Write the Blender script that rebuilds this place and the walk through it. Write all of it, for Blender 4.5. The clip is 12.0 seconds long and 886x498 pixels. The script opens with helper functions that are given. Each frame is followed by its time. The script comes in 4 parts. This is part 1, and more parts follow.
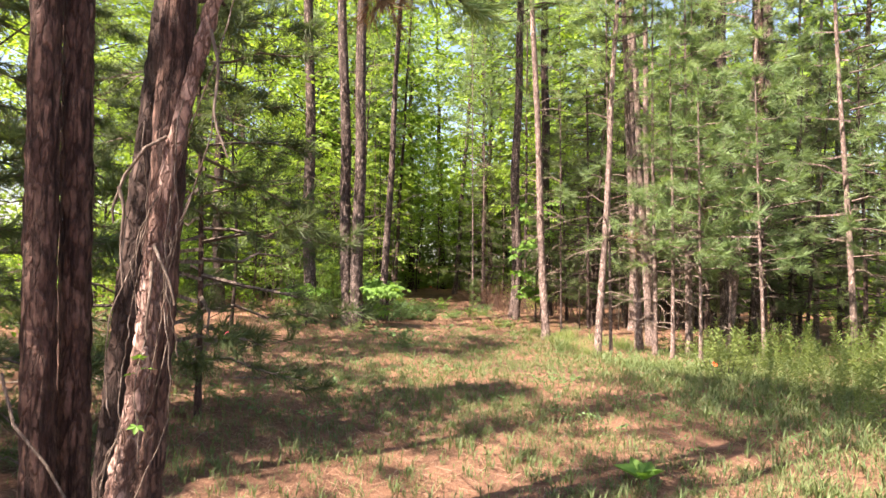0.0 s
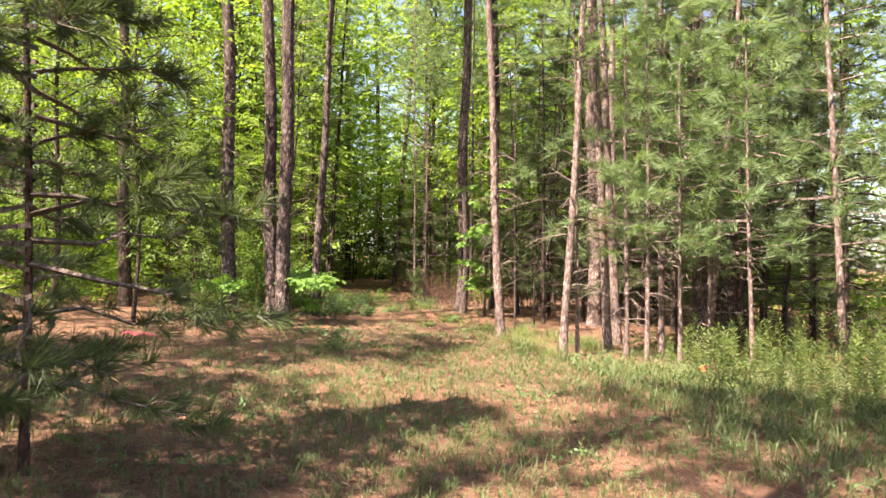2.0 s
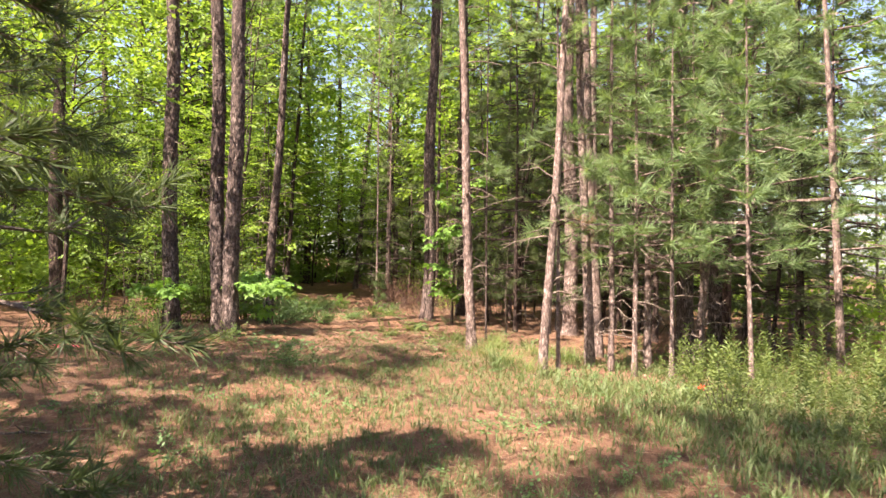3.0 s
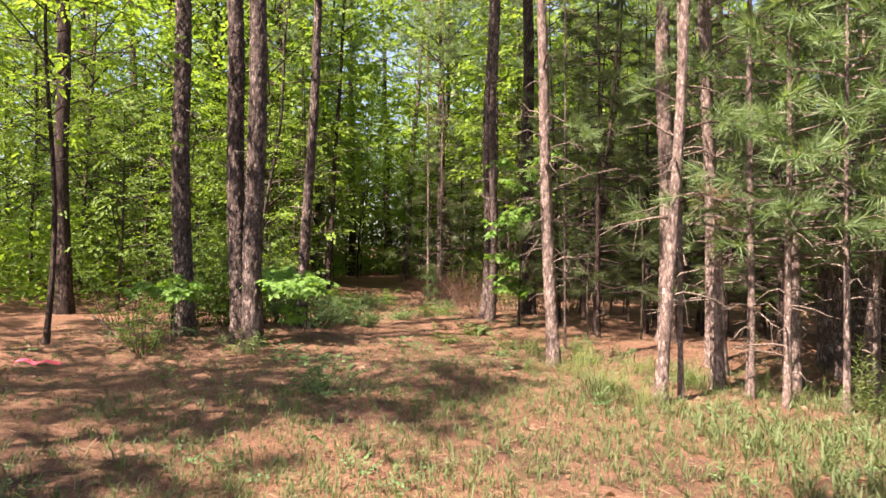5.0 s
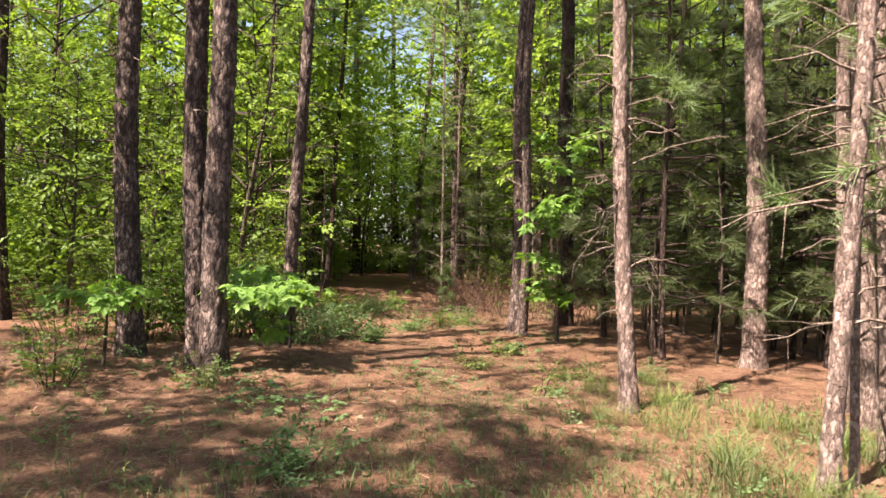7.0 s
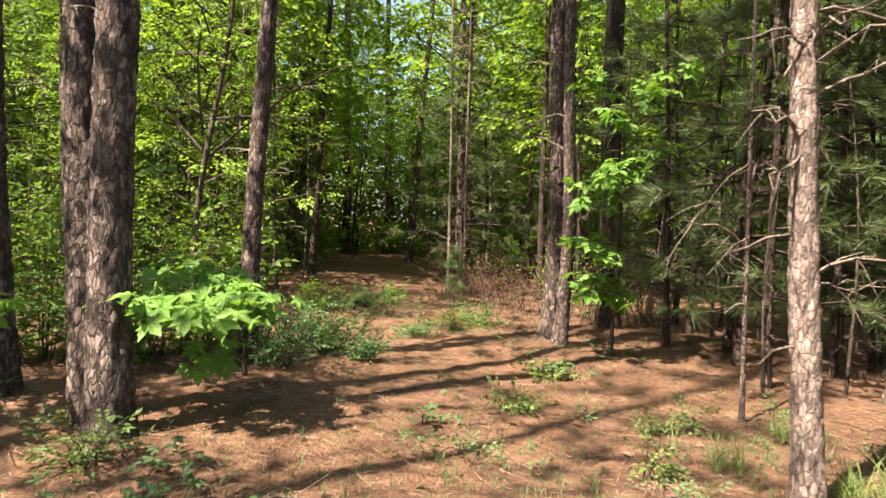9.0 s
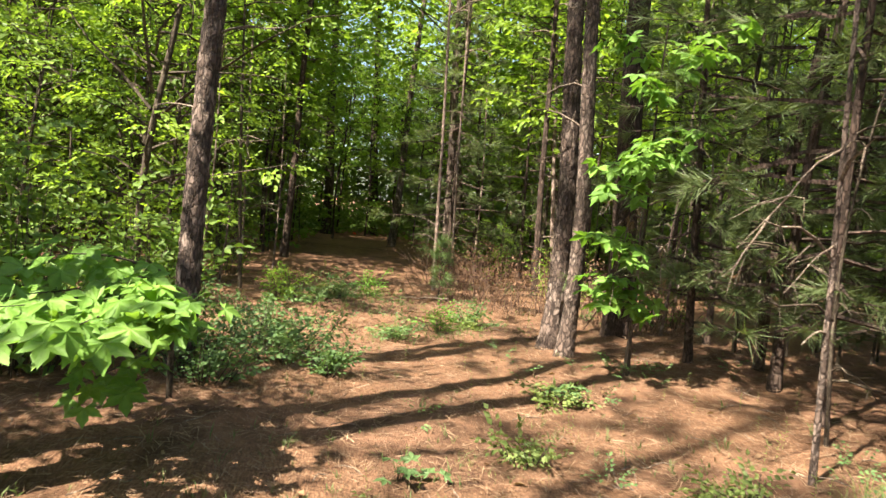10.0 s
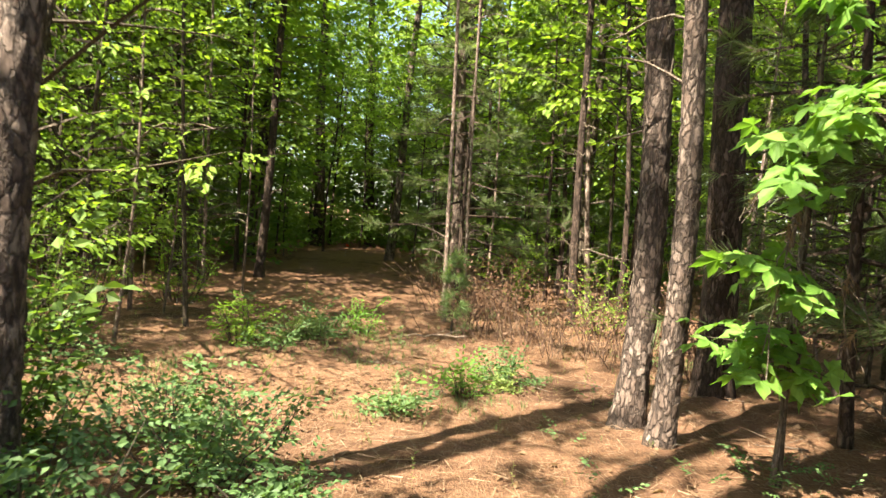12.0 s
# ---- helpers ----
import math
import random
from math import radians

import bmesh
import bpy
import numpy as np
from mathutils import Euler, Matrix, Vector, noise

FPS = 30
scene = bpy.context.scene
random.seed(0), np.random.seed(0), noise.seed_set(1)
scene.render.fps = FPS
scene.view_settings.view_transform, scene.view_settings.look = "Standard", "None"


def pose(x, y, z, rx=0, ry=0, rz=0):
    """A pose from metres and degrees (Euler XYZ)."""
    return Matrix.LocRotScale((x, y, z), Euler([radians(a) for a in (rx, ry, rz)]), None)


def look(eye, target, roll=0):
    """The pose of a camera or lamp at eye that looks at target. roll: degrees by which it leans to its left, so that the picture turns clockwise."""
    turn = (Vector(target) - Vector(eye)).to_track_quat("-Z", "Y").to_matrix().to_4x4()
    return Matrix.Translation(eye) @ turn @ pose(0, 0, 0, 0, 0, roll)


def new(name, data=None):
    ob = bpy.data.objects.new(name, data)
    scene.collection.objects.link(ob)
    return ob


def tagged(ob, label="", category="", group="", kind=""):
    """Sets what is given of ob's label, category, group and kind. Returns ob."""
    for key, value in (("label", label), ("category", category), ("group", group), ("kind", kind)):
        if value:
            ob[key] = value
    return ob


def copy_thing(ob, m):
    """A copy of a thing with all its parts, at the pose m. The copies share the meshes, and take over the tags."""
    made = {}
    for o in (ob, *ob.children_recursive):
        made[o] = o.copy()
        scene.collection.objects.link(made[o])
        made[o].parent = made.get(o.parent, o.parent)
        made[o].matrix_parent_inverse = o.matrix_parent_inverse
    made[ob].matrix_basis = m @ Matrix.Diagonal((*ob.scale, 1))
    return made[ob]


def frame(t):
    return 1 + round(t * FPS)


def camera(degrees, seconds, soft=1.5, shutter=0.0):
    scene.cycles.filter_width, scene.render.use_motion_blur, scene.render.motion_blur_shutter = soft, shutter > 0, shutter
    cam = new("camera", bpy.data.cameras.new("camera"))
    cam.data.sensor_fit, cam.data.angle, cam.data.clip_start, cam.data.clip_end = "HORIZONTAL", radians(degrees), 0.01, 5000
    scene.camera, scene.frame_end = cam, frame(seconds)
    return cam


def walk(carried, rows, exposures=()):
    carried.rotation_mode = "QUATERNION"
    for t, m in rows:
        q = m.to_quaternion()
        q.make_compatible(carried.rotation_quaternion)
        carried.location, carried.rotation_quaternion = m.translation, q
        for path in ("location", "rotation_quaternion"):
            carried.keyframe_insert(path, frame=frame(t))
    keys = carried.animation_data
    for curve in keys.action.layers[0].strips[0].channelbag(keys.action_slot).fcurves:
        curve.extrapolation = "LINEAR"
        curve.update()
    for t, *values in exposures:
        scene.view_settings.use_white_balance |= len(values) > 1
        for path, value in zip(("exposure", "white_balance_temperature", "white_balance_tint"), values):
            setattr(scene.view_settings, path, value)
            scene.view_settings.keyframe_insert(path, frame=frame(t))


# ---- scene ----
cam = camera(64.0, 12.0, soft=1.5, shutter=0.25)
METRES, EYE, TILT, LEAN, TURN = 15.2, 1.5, 0.0, 0.0, 0.0
ROWS = [
    (0.0, 0.0, 0.0, 0.0, -0.03, 1.04, -1.68),
    (0.5, -0.004, 0.0207, -0.0001, -2.08, 1.0, -2.49),
    (1.0, -0.0011, 0.052, -0.0038, -4.85, -0.07, -2.88),
    (1.5, -0.0034, 0.0869, -0.0039, -5.99, -0.71, -4.07),
    (2.0, -0.0027, 0.1251, -0.0029, -5.04, 0.37, -1.82),
    (2.5, -0.0019, 0.1623, -0.0026, -7.1, 0.95, -2.85),
    (3.0, -0.0005, 0.202, -0.0035, -8.12, 0.76, -2.22),
    (3.5, -0.0033, 0.243, -0.0032, -5.8, -0.82, -3.45),
    (5.5, 0.0014, 0.4074, -0.0035, -4.26, 0.7, -1.54),
    (6.0, -0.0, 0.4475, -0.0022, -4.8, 2.25, -3.06),
    (6.5, -0.0017, 0.4922, -0.0051, -3.74, 0.93, -2.37),
    (8.5, -0.0059, 0.6799, -0.0035, -4.71, -2.16, -2.65),
    (9.0, -0.0088, 0.7249, -0.0034, -4.5, -2.36, -2.73),
    (9.5, -0.0045, 0.7724, -0.0037, -4.42, -3.47, -3.84),
    (10.0, -0.0045, 0.8179, -0.0021, -5.67, -3.73, -5.12),
    (10.5, 0.0006, 0.8636, -0.0025, -6.04, -3.27, -3.46),
    (11.0, 0.002, 0.9087, -0.0016, -6.6, -3.38, -4.08),
    (11.5, 0.0047, 0.9516, -0.0017, -4.1, -1.59, -3.87),
    (12.0, 0.0022, 0.9972, -0.0046, -5.8, -3.12, -4.32),
]
walk(cam, [(t, pose(0, 0, EYE, TILT, LEAN, TURN) @ pose(METRES * x, METRES * y, METRES * z, 90 + pitch, roll, yaw)) for t, x, y, z, yaw, pitch, roll in ROWS],
     [(0.0, 2.58, 6950, 24), (3.5, 2.49, 7000, 25), (5.5, 2.25, 6950, 27), (8.5, 2.28, 7000, 17), (10.5, 2.6, 7100, 8), (12.0, 2.75, 7250, 6)])


# ---- world and sun ----
SHADE = Vector((0.80, 0.60, 0.0)).normalized()      # the way that shadows run on the ground
ELEV = 55.0
world = bpy.data.worlds.new("sky")
scene.world = world
world.use_nodes = True
wt = world.node_tree
sky = wt.nodes.new("ShaderNodeTexSky")
sky.sky_type = "NISHITA"
sky.sun_disc = False
sky.sun_elevation = radians(ELEV)
sky.sun_rotation = math.atan2(-SHADE.x, -SHADE.y)
sky.air_density, sky.dust_density = 1.0, 1.5
wt.nodes["Background"].inputs[1].default_value = 0.070
wt.links.new(sky.outputs[0], wt.nodes["Background"].inputs[0])
sun_data = bpy.data.lights.new("sun", "SUN")
sun_data.energy, sun_data.angle, sun_data.color = 5.0, radians(0.5), (1.0, 0.93, 0.82)
sun = new("sun", sun_data)
sun.matrix_world = look((-SHADE.x * 50, -SHADE.y * 50, 50 * math.tan(radians(ELEV))), (0, 0, 0))


# ---- materials ----
def nodes_of(name):
    m = bpy.data.materials.new(name)
    m.use_nodes = True
    nt = m.node_tree
    return m, nt, nt.nodes["Principled BSDF"]


def ramp(nt, src, stops):
    r = nt.nodes.new("ShaderNodeValToRGB")
    while len(r.color_ramp.elements) < len(stops):
        r.color_ramp.elements.new(0.5)
    for e, (p, c) in zip(r.color_ramp.elements, stops):
        e.position, e.color = p, (*c, 1)
    nt.links.new(src, r.inputs[0])
    return r.outputs[0]


def noise_tex(nt, vec, scale, detail=4.0, rough=0.55):
    n = nt.nodes.new("ShaderNodeTexNoise")
    n.inputs["Scale"].default_value, n.inputs["Detail"].default_value, n.inputs["Roughness"].default_value = scale, detail, rough
    if vec:
        nt.links.new(vec, n.inputs["Vector"])
    return n


def mapped(nt, scale, kind="Object"):
    tc = nt.nodes.new("ShaderNodeTexCoord")
    mp = nt.nodes.new("ShaderNodeMapping")
    mp.inputs["Scale"].default_value = scale
    nt.links.new(tc.outputs[kind], mp.inputs[0])
    return mp.outputs[0]


def mixed(nt, fac, a, b, mode="MIX"):
    m = nt.nodes.new("ShaderNodeMix")
    m.data_type, m.blend_type = "RGBA", mode
    for sock, v in ((m.inputs[0], fac), (m.inputs[6], a), (m.inputs[7], b)):
        if isinstance(v, (int, float)):
            sock.default_value = v
        elif isinstance(v, tuple):
            sock.default_value = (*v, 1)
        else:
            nt.links.new(v, sock)
    return m.outputs[2]


def leaf_mat(name, dark, mid, light, trans=0.4, gloss=0.55):
    m, nt, p = nodes_of(name)
    geo = nt.nodes.new("ShaderNodeNewGeometry")
    info = nt.nodes.new("ShaderNodeObjectInfo")
    a = nt.nodes.new("ShaderNodeMath")
    a.operation = "MULTIPLY_ADD"
    a.inputs[1].default_value = 0.35
    nt.links.new(info.outputs["Random"], a.inputs[0])
    b = nt.nodes.new("ShaderNodeMath")
    b.operation = "MULTIPLY"
    b.inputs[1].default_value = 0.65
    nt.links.new(geo.outputs["Random Per Island"], b.inputs[0])
    nt.links.new(b.outputs[0], a.inputs[2])
    col = ramp(nt, a.outputs[0], [(0.0, dark), (0.5, mid), (1.0, light)])
    spots = noise_tex(nt, mapped(nt, (1, 1, 1)), 35.0, 2.0)
    col = mixed(nt, 0.25, col, ramp(nt, spots.outputs[0], [(0.35, tuple(0.6 * c for c in mid)), (0.65, light)]))
    nt.links.new(col, p.inputs["Base Color"])
    p.inputs["Roughness"].default_value = gloss
    p.inputs["Specular IOR Level"].default_value = 0.3
    tr = nt.nodes.new("ShaderNodeBsdfTranslucent")
    warm = mixed(nt, 1.0, col, (1.25, 1.25, 0.6), "MULTIPLY")
    nt.links.new(warm, tr.inputs[0])
    mx = nt.nodes.new("ShaderNodeMixShader")
    mx.inputs[0].default_value = trans
    nt.links.new(p.outputs[0], mx.inputs[1])
    nt.links.new(tr.outputs[0], mx.inputs[2])
    nt.links.new(mx.outputs[0], nt.nodes["Material Output"].inputs[0])
    return m


def bark_mat(name, crack, plate, pale, sx=9.0, sz=3.2, depth=0.02, low=0.36, net=0.7):
    m, nt, p = nodes_of(name)
    vec = mapped(nt, (sx, sx, sz))
    warp = noise_tex(nt, vec, 1.6, 3.0)
    v2 = mixed(nt, 0.85, vec, warp.outputs["Color"], "ADD")
    furrow = noise_tex(nt, mapped(nt, (sx, sx, sz * 0.45)), 1.7, 6.0, 0.62)
    cell = nt.nodes.new("ShaderNodeTexVoronoi")
    cell.inputs["Scale"].default_value = 1.5
    nt.links.new(v2, cell.inputs["Vector"])
    vor = nt.nodes.new("ShaderNodeTexVoronoi")
    vor.feature = "DISTANCE_TO_EDGE"
    vor.inputs["Scale"].default_value = 1.5
    nt.links.new(v2, vor.inputs["Vector"])
    fine = noise_tex(nt, mapped(nt, (30, 30, 12)), 1.6, 6.0, 0.7)
    big = noise_tex(nt, mapped(nt, (1, 1, 0.6)), 2.2, 3.0)
    tone = ramp(nt, cell.outputs["Color"], [(0.2, tuple(0.6 * c for c in plate)), (0.5, plate), (0.8, pale)])
    tone = mixed(nt, ramp(nt, big.outputs[0], [(0.4, (0, 0, 0)), (0.7, (0.6, 0.6, 0.6))]), tone, tuple(0.55 * c for c in plate))
    grain = ramp(nt, fine.outputs[0], [(0.3, (0.4, 0.4, 0.4)), (0.7, (1.4, 1.38, 1.36))])
    tone = mixed(nt, 1.0, tone, grain, "MULTIPLY")
    edge = ramp(nt, furrow.outputs[0], [(low, (0, 0, 0)), (low + 0.10, (1, 1, 1))])
    edge = mixed(nt, net, edge, ramp(nt, mixed(nt, 0.6, vor.outputs["Distance"], fine.outputs[0], "MULTIPLY"), [(0.015, (0, 0, 0)), (0.10, (1, 1, 1))]), "MULTIPLY")
    col = mixed(nt, edge, crack, tone)
    nt.links.new(col, p.inputs["Base Color"])
    p.inputs["Roughness"].default_value = 0.9
    p.inputs["Specular IOR Level"].default_value = 0.2
    h = mixed(nt, 0.35, edge, fine.outputs[0])
    bump = nt.nodes.new("ShaderNodeBump")
    bump.inputs["Distance"].default_value = depth
    bump.inputs["Strength"].default_value = 1.0
    nt.links.new(h, bump.inputs["Height"])
    nt.links.new(bump.outputs[0], p.inputs["Normal"])
    return m


def ground_mat():
    m, nt, p = nodes_of("needle_litter_soil")
    vec = mapped(nt, (1, 1, 1))
    big = noise_tex(nt, vec, 0.55, 4.0)
    mid = noise_tex(nt, vec, 4.0, 5.0)
    warp = noise_tex(nt, vec, 3.0, 3.0)
    streaks = []
    for k, sc in enumerate(((60, 9, 1), (9, 60, 1))):
        v = mixed(nt, 0.12, vec, warp.outputs["Color"], "ADD")
        mp = nt.nodes.new("ShaderNodeMapping")
        mp.inputs["Scale"].default_value = sc
        mp.inputs["Rotation"].default_value = (0, 0, 0.5 + 0.7 * k)
        nt.links.new(v, mp.inputs[0])
        streaks.append(noise_tex(nt, mp.outputs[0], 1.5, 4.0, 0.7).outputs[0])
    st = mixed(nt, 0.5, streaks[0], streaks[1])
    litter = ramp(nt, st, [(0.32, (0.030, 0.016, 0.011)), (0.45, (0.118, 0.060, 0.035)), (0.56, (0.235, 0.132, 0.077)), (0.70, (0.43, 0.28, 0.175))])
    soil = ramp(nt, mid.outputs[0], [(0.38, (0.035, 0.019, 0.013)), (0.62, (0.18, 0.098, 0.062))])
    col = mixed(nt, ramp(nt, big.outputs[0], [(0.42, (0.1, 0.1, 0.1)), (0.62, (0.75, 0.75, 0.75))]), litter, soil)
    nt.links.new(col, p.inputs["Base Color"])
    p.inputs["Roughness"].default_value = 0.95
    p.inputs["Specular IOR Level"].default_value = 0.15
    bump = nt.nodes.new("ShaderNodeBump")
    bump.inputs["Distance"].default_value = 0.06
    nt.links.new(mixed(nt, 0.4, st, mid.outputs[0]), bump.inputs["Height"])
    nt.links.new(bump.outputs[0], p.inputs["Normal"])
    return m


GROUND = ground_mat()
BARK = bark_mat("pine_bark", (0.036, 0.027, 0.023), (0.15, 0.108, 0.090), (0.27, 0.21, 0.18), 15.0, 6.5, 0.025, 0.37, 0.75)
BARK_RED = bark_mat("red_pine_bark", (0.024, 0.014, 0.011), (0.115, 0.066, 0.051), (0.19, 0.117, 0.089), 20.0, 5.2, 0.03, 0.37, 0.5)
BARK_PEEL = bark_mat("peeling_bark", (0.08, 0.045, 0.035), (0.30, 0.19, 0.15), (0.50, 0.36, 0.30), 24.0, 9.0, 0.02)
BARK_PALE = bark_mat("pale_pine_bark", (0.07, 0.047, 0.039), (0.235, 0.172, 0.142), (0.36, 0.28, 0.24), 24.0, 11.0, 0.014, 0.33, 0.5)
# pine bark at half tone, so trunks carry shade in their colour
BARK_SHADED = bark_mat("shade_dark_pine_bark", (0.02, 0.014, 0.011), (0.075, 0.05, 0.04), (0.13, 0.092, 0.075), 15.0, 6.0)
TWIG = bark_mat("dead_twig", (0.08, 0.057, 0.043), (0.20, 0.155, 0.12), (0.30, 0.25, 0.205), 40.0, 10.0, 0.004)
DRY = bark_mat("dry_stem", (0.045, 0.026, 0.018), (0.14, 0.085, 0.06), (0.24, 0.165, 0.125), 40.0, 10.0, 0.004)
STEM = bark_mat("sapling_bark", (0.03, 0.022, 0.016), (0.085, 0.066, 0.048), (0.16, 0.13, 0.10), 25.0, 8.0, 0.005)
MAPLE = leaf_mat("maple_leaf", (0.075, 0.172, 0.028), (0.128, 0.262, 0.043), (0.215, 0.365, 0.075), 0.45)
BROAD = leaf_mat("hardwood_leaf", (0.088, 0.160, 0.025), (0.162, 0.272, 0.040), (0.265, 0.385, 0.064), 0.52)
# duller leaf tone, which also paints shade into bushes and far growth
BROAD_DULL_SHADED = leaf_mat("dull_shaded_hardwood_leaf", (0.058, 0.112, 0.025), (0.102, 0.178, 0.036), (0.165, 0.25, 0.05), 0.45)
SHRUB = leaf_mat("shrub_leaf", (0.048, 0.098, 0.036), (0.085, 0.158, 0.056), (0.16, 0.25, 0.095), 0.4)
NEEDLE = leaf_mat("pine_needles", (0.075, 0.130, 0.052), (0.135, 0.215, 0.085), (0.25, 0.33, 0.15), 0.4)
# needle colour darkened to stand for shade among the bushy pines
NEEDLE_SHADE_DIM = leaf_mat("shade_dimmed_pine_needles", (0.043, 0.068, 0.027), (0.074, 0.107, 0.04), (0.14, 0.175, 0.07), 0.35)
# darker copy of the needles; the left side's shade is in its colour
NEEDLE_SHADED = leaf_mat("shaded_pine_needles", (0.045, 0.070, 0.026), (0.077, 0.113, 0.041), (0.125, 0.165, 0.062), 0.35)
DEAD = leaf_mat("dead_needles", (0.11, 0.062, 0.032), (0.20, 0.12, 0.066), (0.30, 0.20, 0.12), 0.25)
BRUSH = leaf_mat("withered_leaf", (0.07, 0.036, 0.022), (0.125, 0.066, 0.04), (0.2, 0.115, 0.072), 0.2)
GRASS = leaf_mat("grass_blade", (0.048, 0.085, 0.028), (0.085, 0.132, 0.045), (0.17, 0.195, 0.082), 0.35)
WEED = leaf_mat("weed_leaf", (0.07, 0.11, 0.035), (0.13, 0.185, 0.055), (0.23, 0.28, 0.09), 0.4)
STRAW = leaf_mat("fallen_needles", (0.10, 0.055, 0.035), (0.24, 0.15, 0.095), (0.45, 0.33, 0.22), 0.1)


def plain_mat(name, c, rough=0.5):
    m, nt, p = nodes_of(name)
    n = noise_tex(nt, mapped(nt, (1, 1, 1)), 60.0)
    nt.links.new(ramp(nt, n.outputs[0], [(0.3, tuple(0.75 * v for v in c)), (0.7, c)]), p.inputs["Base Color"])
    p.inputs["Roughness"].default_value = rough
    return m


FLAG_RED = plain_mat("orange_red_plastic", (0.85, 0.10, 0.03))
FLAG_PINK = plain_mat("pink_plastic", (0.85, 0.10, 0.16))
WIRE = plain_mat("wire", (0.25, 0.25, 0.24), 0.4)


# ---- mesh helpers ----
def gz(x, y):
    """The ground's height."""
    return (0.030 * np.sin(0.9 * x + 0.5 * y + 1.0) + 0.024 * np.sin(-0.7 * x + 1.1 * y) + 0.014 * np.sin(2.3 * x + 1.7 * y + 2.0)
            + 0.010 * np.sin(3.9 * x - 2.9 * y) - 0.03 - 0.05 / (1 + np.exp(-(y - 17.0))))


class Geo:
    """Gathers vertices and faces."""

    def __init__(self):
        self.v, self.f, self.n = [], [], 0

    def add(self, verts, faces):
        verts = np.asarray(verts, float)
        self.v.append(verts)
        self.f.extend((np.asarray(faces) + self.n).tolist())
        self.n += len(verts)
        return self

    def stamp(self, template, where, turn, size):
        """Copies of a template (verts, faces) at N places with N turns (N,3,3) and sizes."""
        tv, tf = template
        where, turn = np.asarray(where, float).reshape(-1, 3), np.asarray(turn, float)
        size = np.broadcast_to(np.asarray(size, float), (len(where),))
        v = np.einsum("nij,kj->nki", turn, tv) * size[:, None, None] + where[:, None, :]
        f = (np.asarray(tf)[None] + (np.arange(len(where)) * len(tv))[:, None, None]).reshape(-1, len(tf[0]))
        return self.add(v.reshape(-1, 3), f)

    def tube(self, pts, radii, n=6, cap=True):
        pts, radii = np.asarray(pts, float), np.asarray(radii, float)
        tang = np.gradient(pts, axis=0)
        tang /= np.linalg.norm(tang, axis=1)[:, None] + 1e-9
        ref = np.where(np.abs(tang[:, 2:3]) < 0.9, np.array([[0, 0, 1.0]]), np.array([[1.0, 0, 0]]))
        ref = np.broadcast_to(ref[len(ref) // 2], tang.shape)
        a = np.cross(tang, ref)
        a /= np.linalg.norm(a, axis=1)[:, None] + 1e-9
        b = np.cross(tang, a)
        ang = np.linspace(0, 2 * math.pi, n, endpoint=False)
        ring = pts[:, None] + radii[:, None, None] * (np.cos(ang)[None, :, None] * a[:, None] + np.sin(ang)[None, :, None] * b[:, None])
        f = []
        for i in range(len(pts) - 1):
            for j in range(n):
                k = (j + 1) % n
                f.append((i * n + j, i * n + k, (i + 1) * n + k, (i + 1) * n + j))
        return self.add(ring.reshape(-1, 3), f)

    def mesh(self, name, mat, smooth=False):
        me = bpy.data.meshes.new(name)
        me.from_pydata(np.concatenate(self.v).tolist() if self.v else [], [], self.f)
        me.materials.append(mat)
        if smooth:
            me.polygons.foreach_set("use_smooth", [True] * len(me.polygons))
        me.update()
        return me


def thing(name, x, y, label, category, group="", z=None, rz=0.0, scale=1.0):
    ob = new(name)
    ob.location = (x, y, float(gz(x, y)) if z is None else z)
    ob.rotation_euler = (0, 0, radians(rz))
    ob.scale = (scale, scale, scale)
    return tagged(ob, label, category, group)


def part(name, mesh, parent, label=""):
    ob = new(name, mesh)
    ob.parent = parent
    return tagged(ob, label, kind="stuff" if name in ("branchwork", "foliage", "dead_branchwork") else "")


def frames_from(dirs, rng, roll=None):
    """Turns whose local y runs along dirs, with a random or given roll; local z leans up."""
    d = np.asarray(dirs, float)
    d = d / (np.linalg.norm(d, axis=1)[:, None] + 1e-9)
    up = np.tile([0, 0, 1.0], (len(d), 1))
    up[np.abs(d[:, 2]) > 0.95] = (1, 0, 0)
    x = np.cross(d, up)
    x /= np.linalg.norm(x, axis=1)[:, None]
    z = np.cross(x, d)
    r = rng.uniform(-math.pi, math.pi, len(d)) if roll is None else rng.normal(0, roll, len(d))
    c, s = np.cos(r)[:, None], np.sin(r)[:, None]
    x, z = c * x + s * z, -s * x + c * z
    return np.stack([x, d, z], axis=2)


# ---- templates: local y is the growing direction ----
def tuft_template(count, width, seed, spread=1.0, droop=0.15):
    """A brush of long pine needles at the end of a shoot; unit needle length."""
    rng = np.random.RandomState(seed)
    v, f = [], []
    for i in range(count):
        a, s = rng.uniform(0, 2 * math.pi), spread * rng.uniform(0.15, 1.0) ** 0.7
        d = np.array([math.cos(a) * math.sin(s), math.cos(s), math.sin(a) * math.sin(s)])
        o = np.array([0, rng.uniform(-0.55, 0.1), 0])
        side = np.cross(d, rng.normal(size=3))
        side *= width / np.linalg.norm(side)
        ln = rng.uniform(0.7, 1.05)
        mid, tip = o + d * ln * 0.55, o + d * ln + np.array([0, 0, -droop * ln])
        k = len(v)
        v += [o + side, tip, o - side]
        f += [(k, k + 2, k + 1)]
    return np.array(v), f


def leaf_shape(w=0.32, fold=0.09, droop=0.1):
    return (np.array([(0, 0, 0), (w, 0.42, fold), (0, 1.0, -droop), (-w, 0.42, fold)]), [(0, 1, 2), (0, 2, 3)])


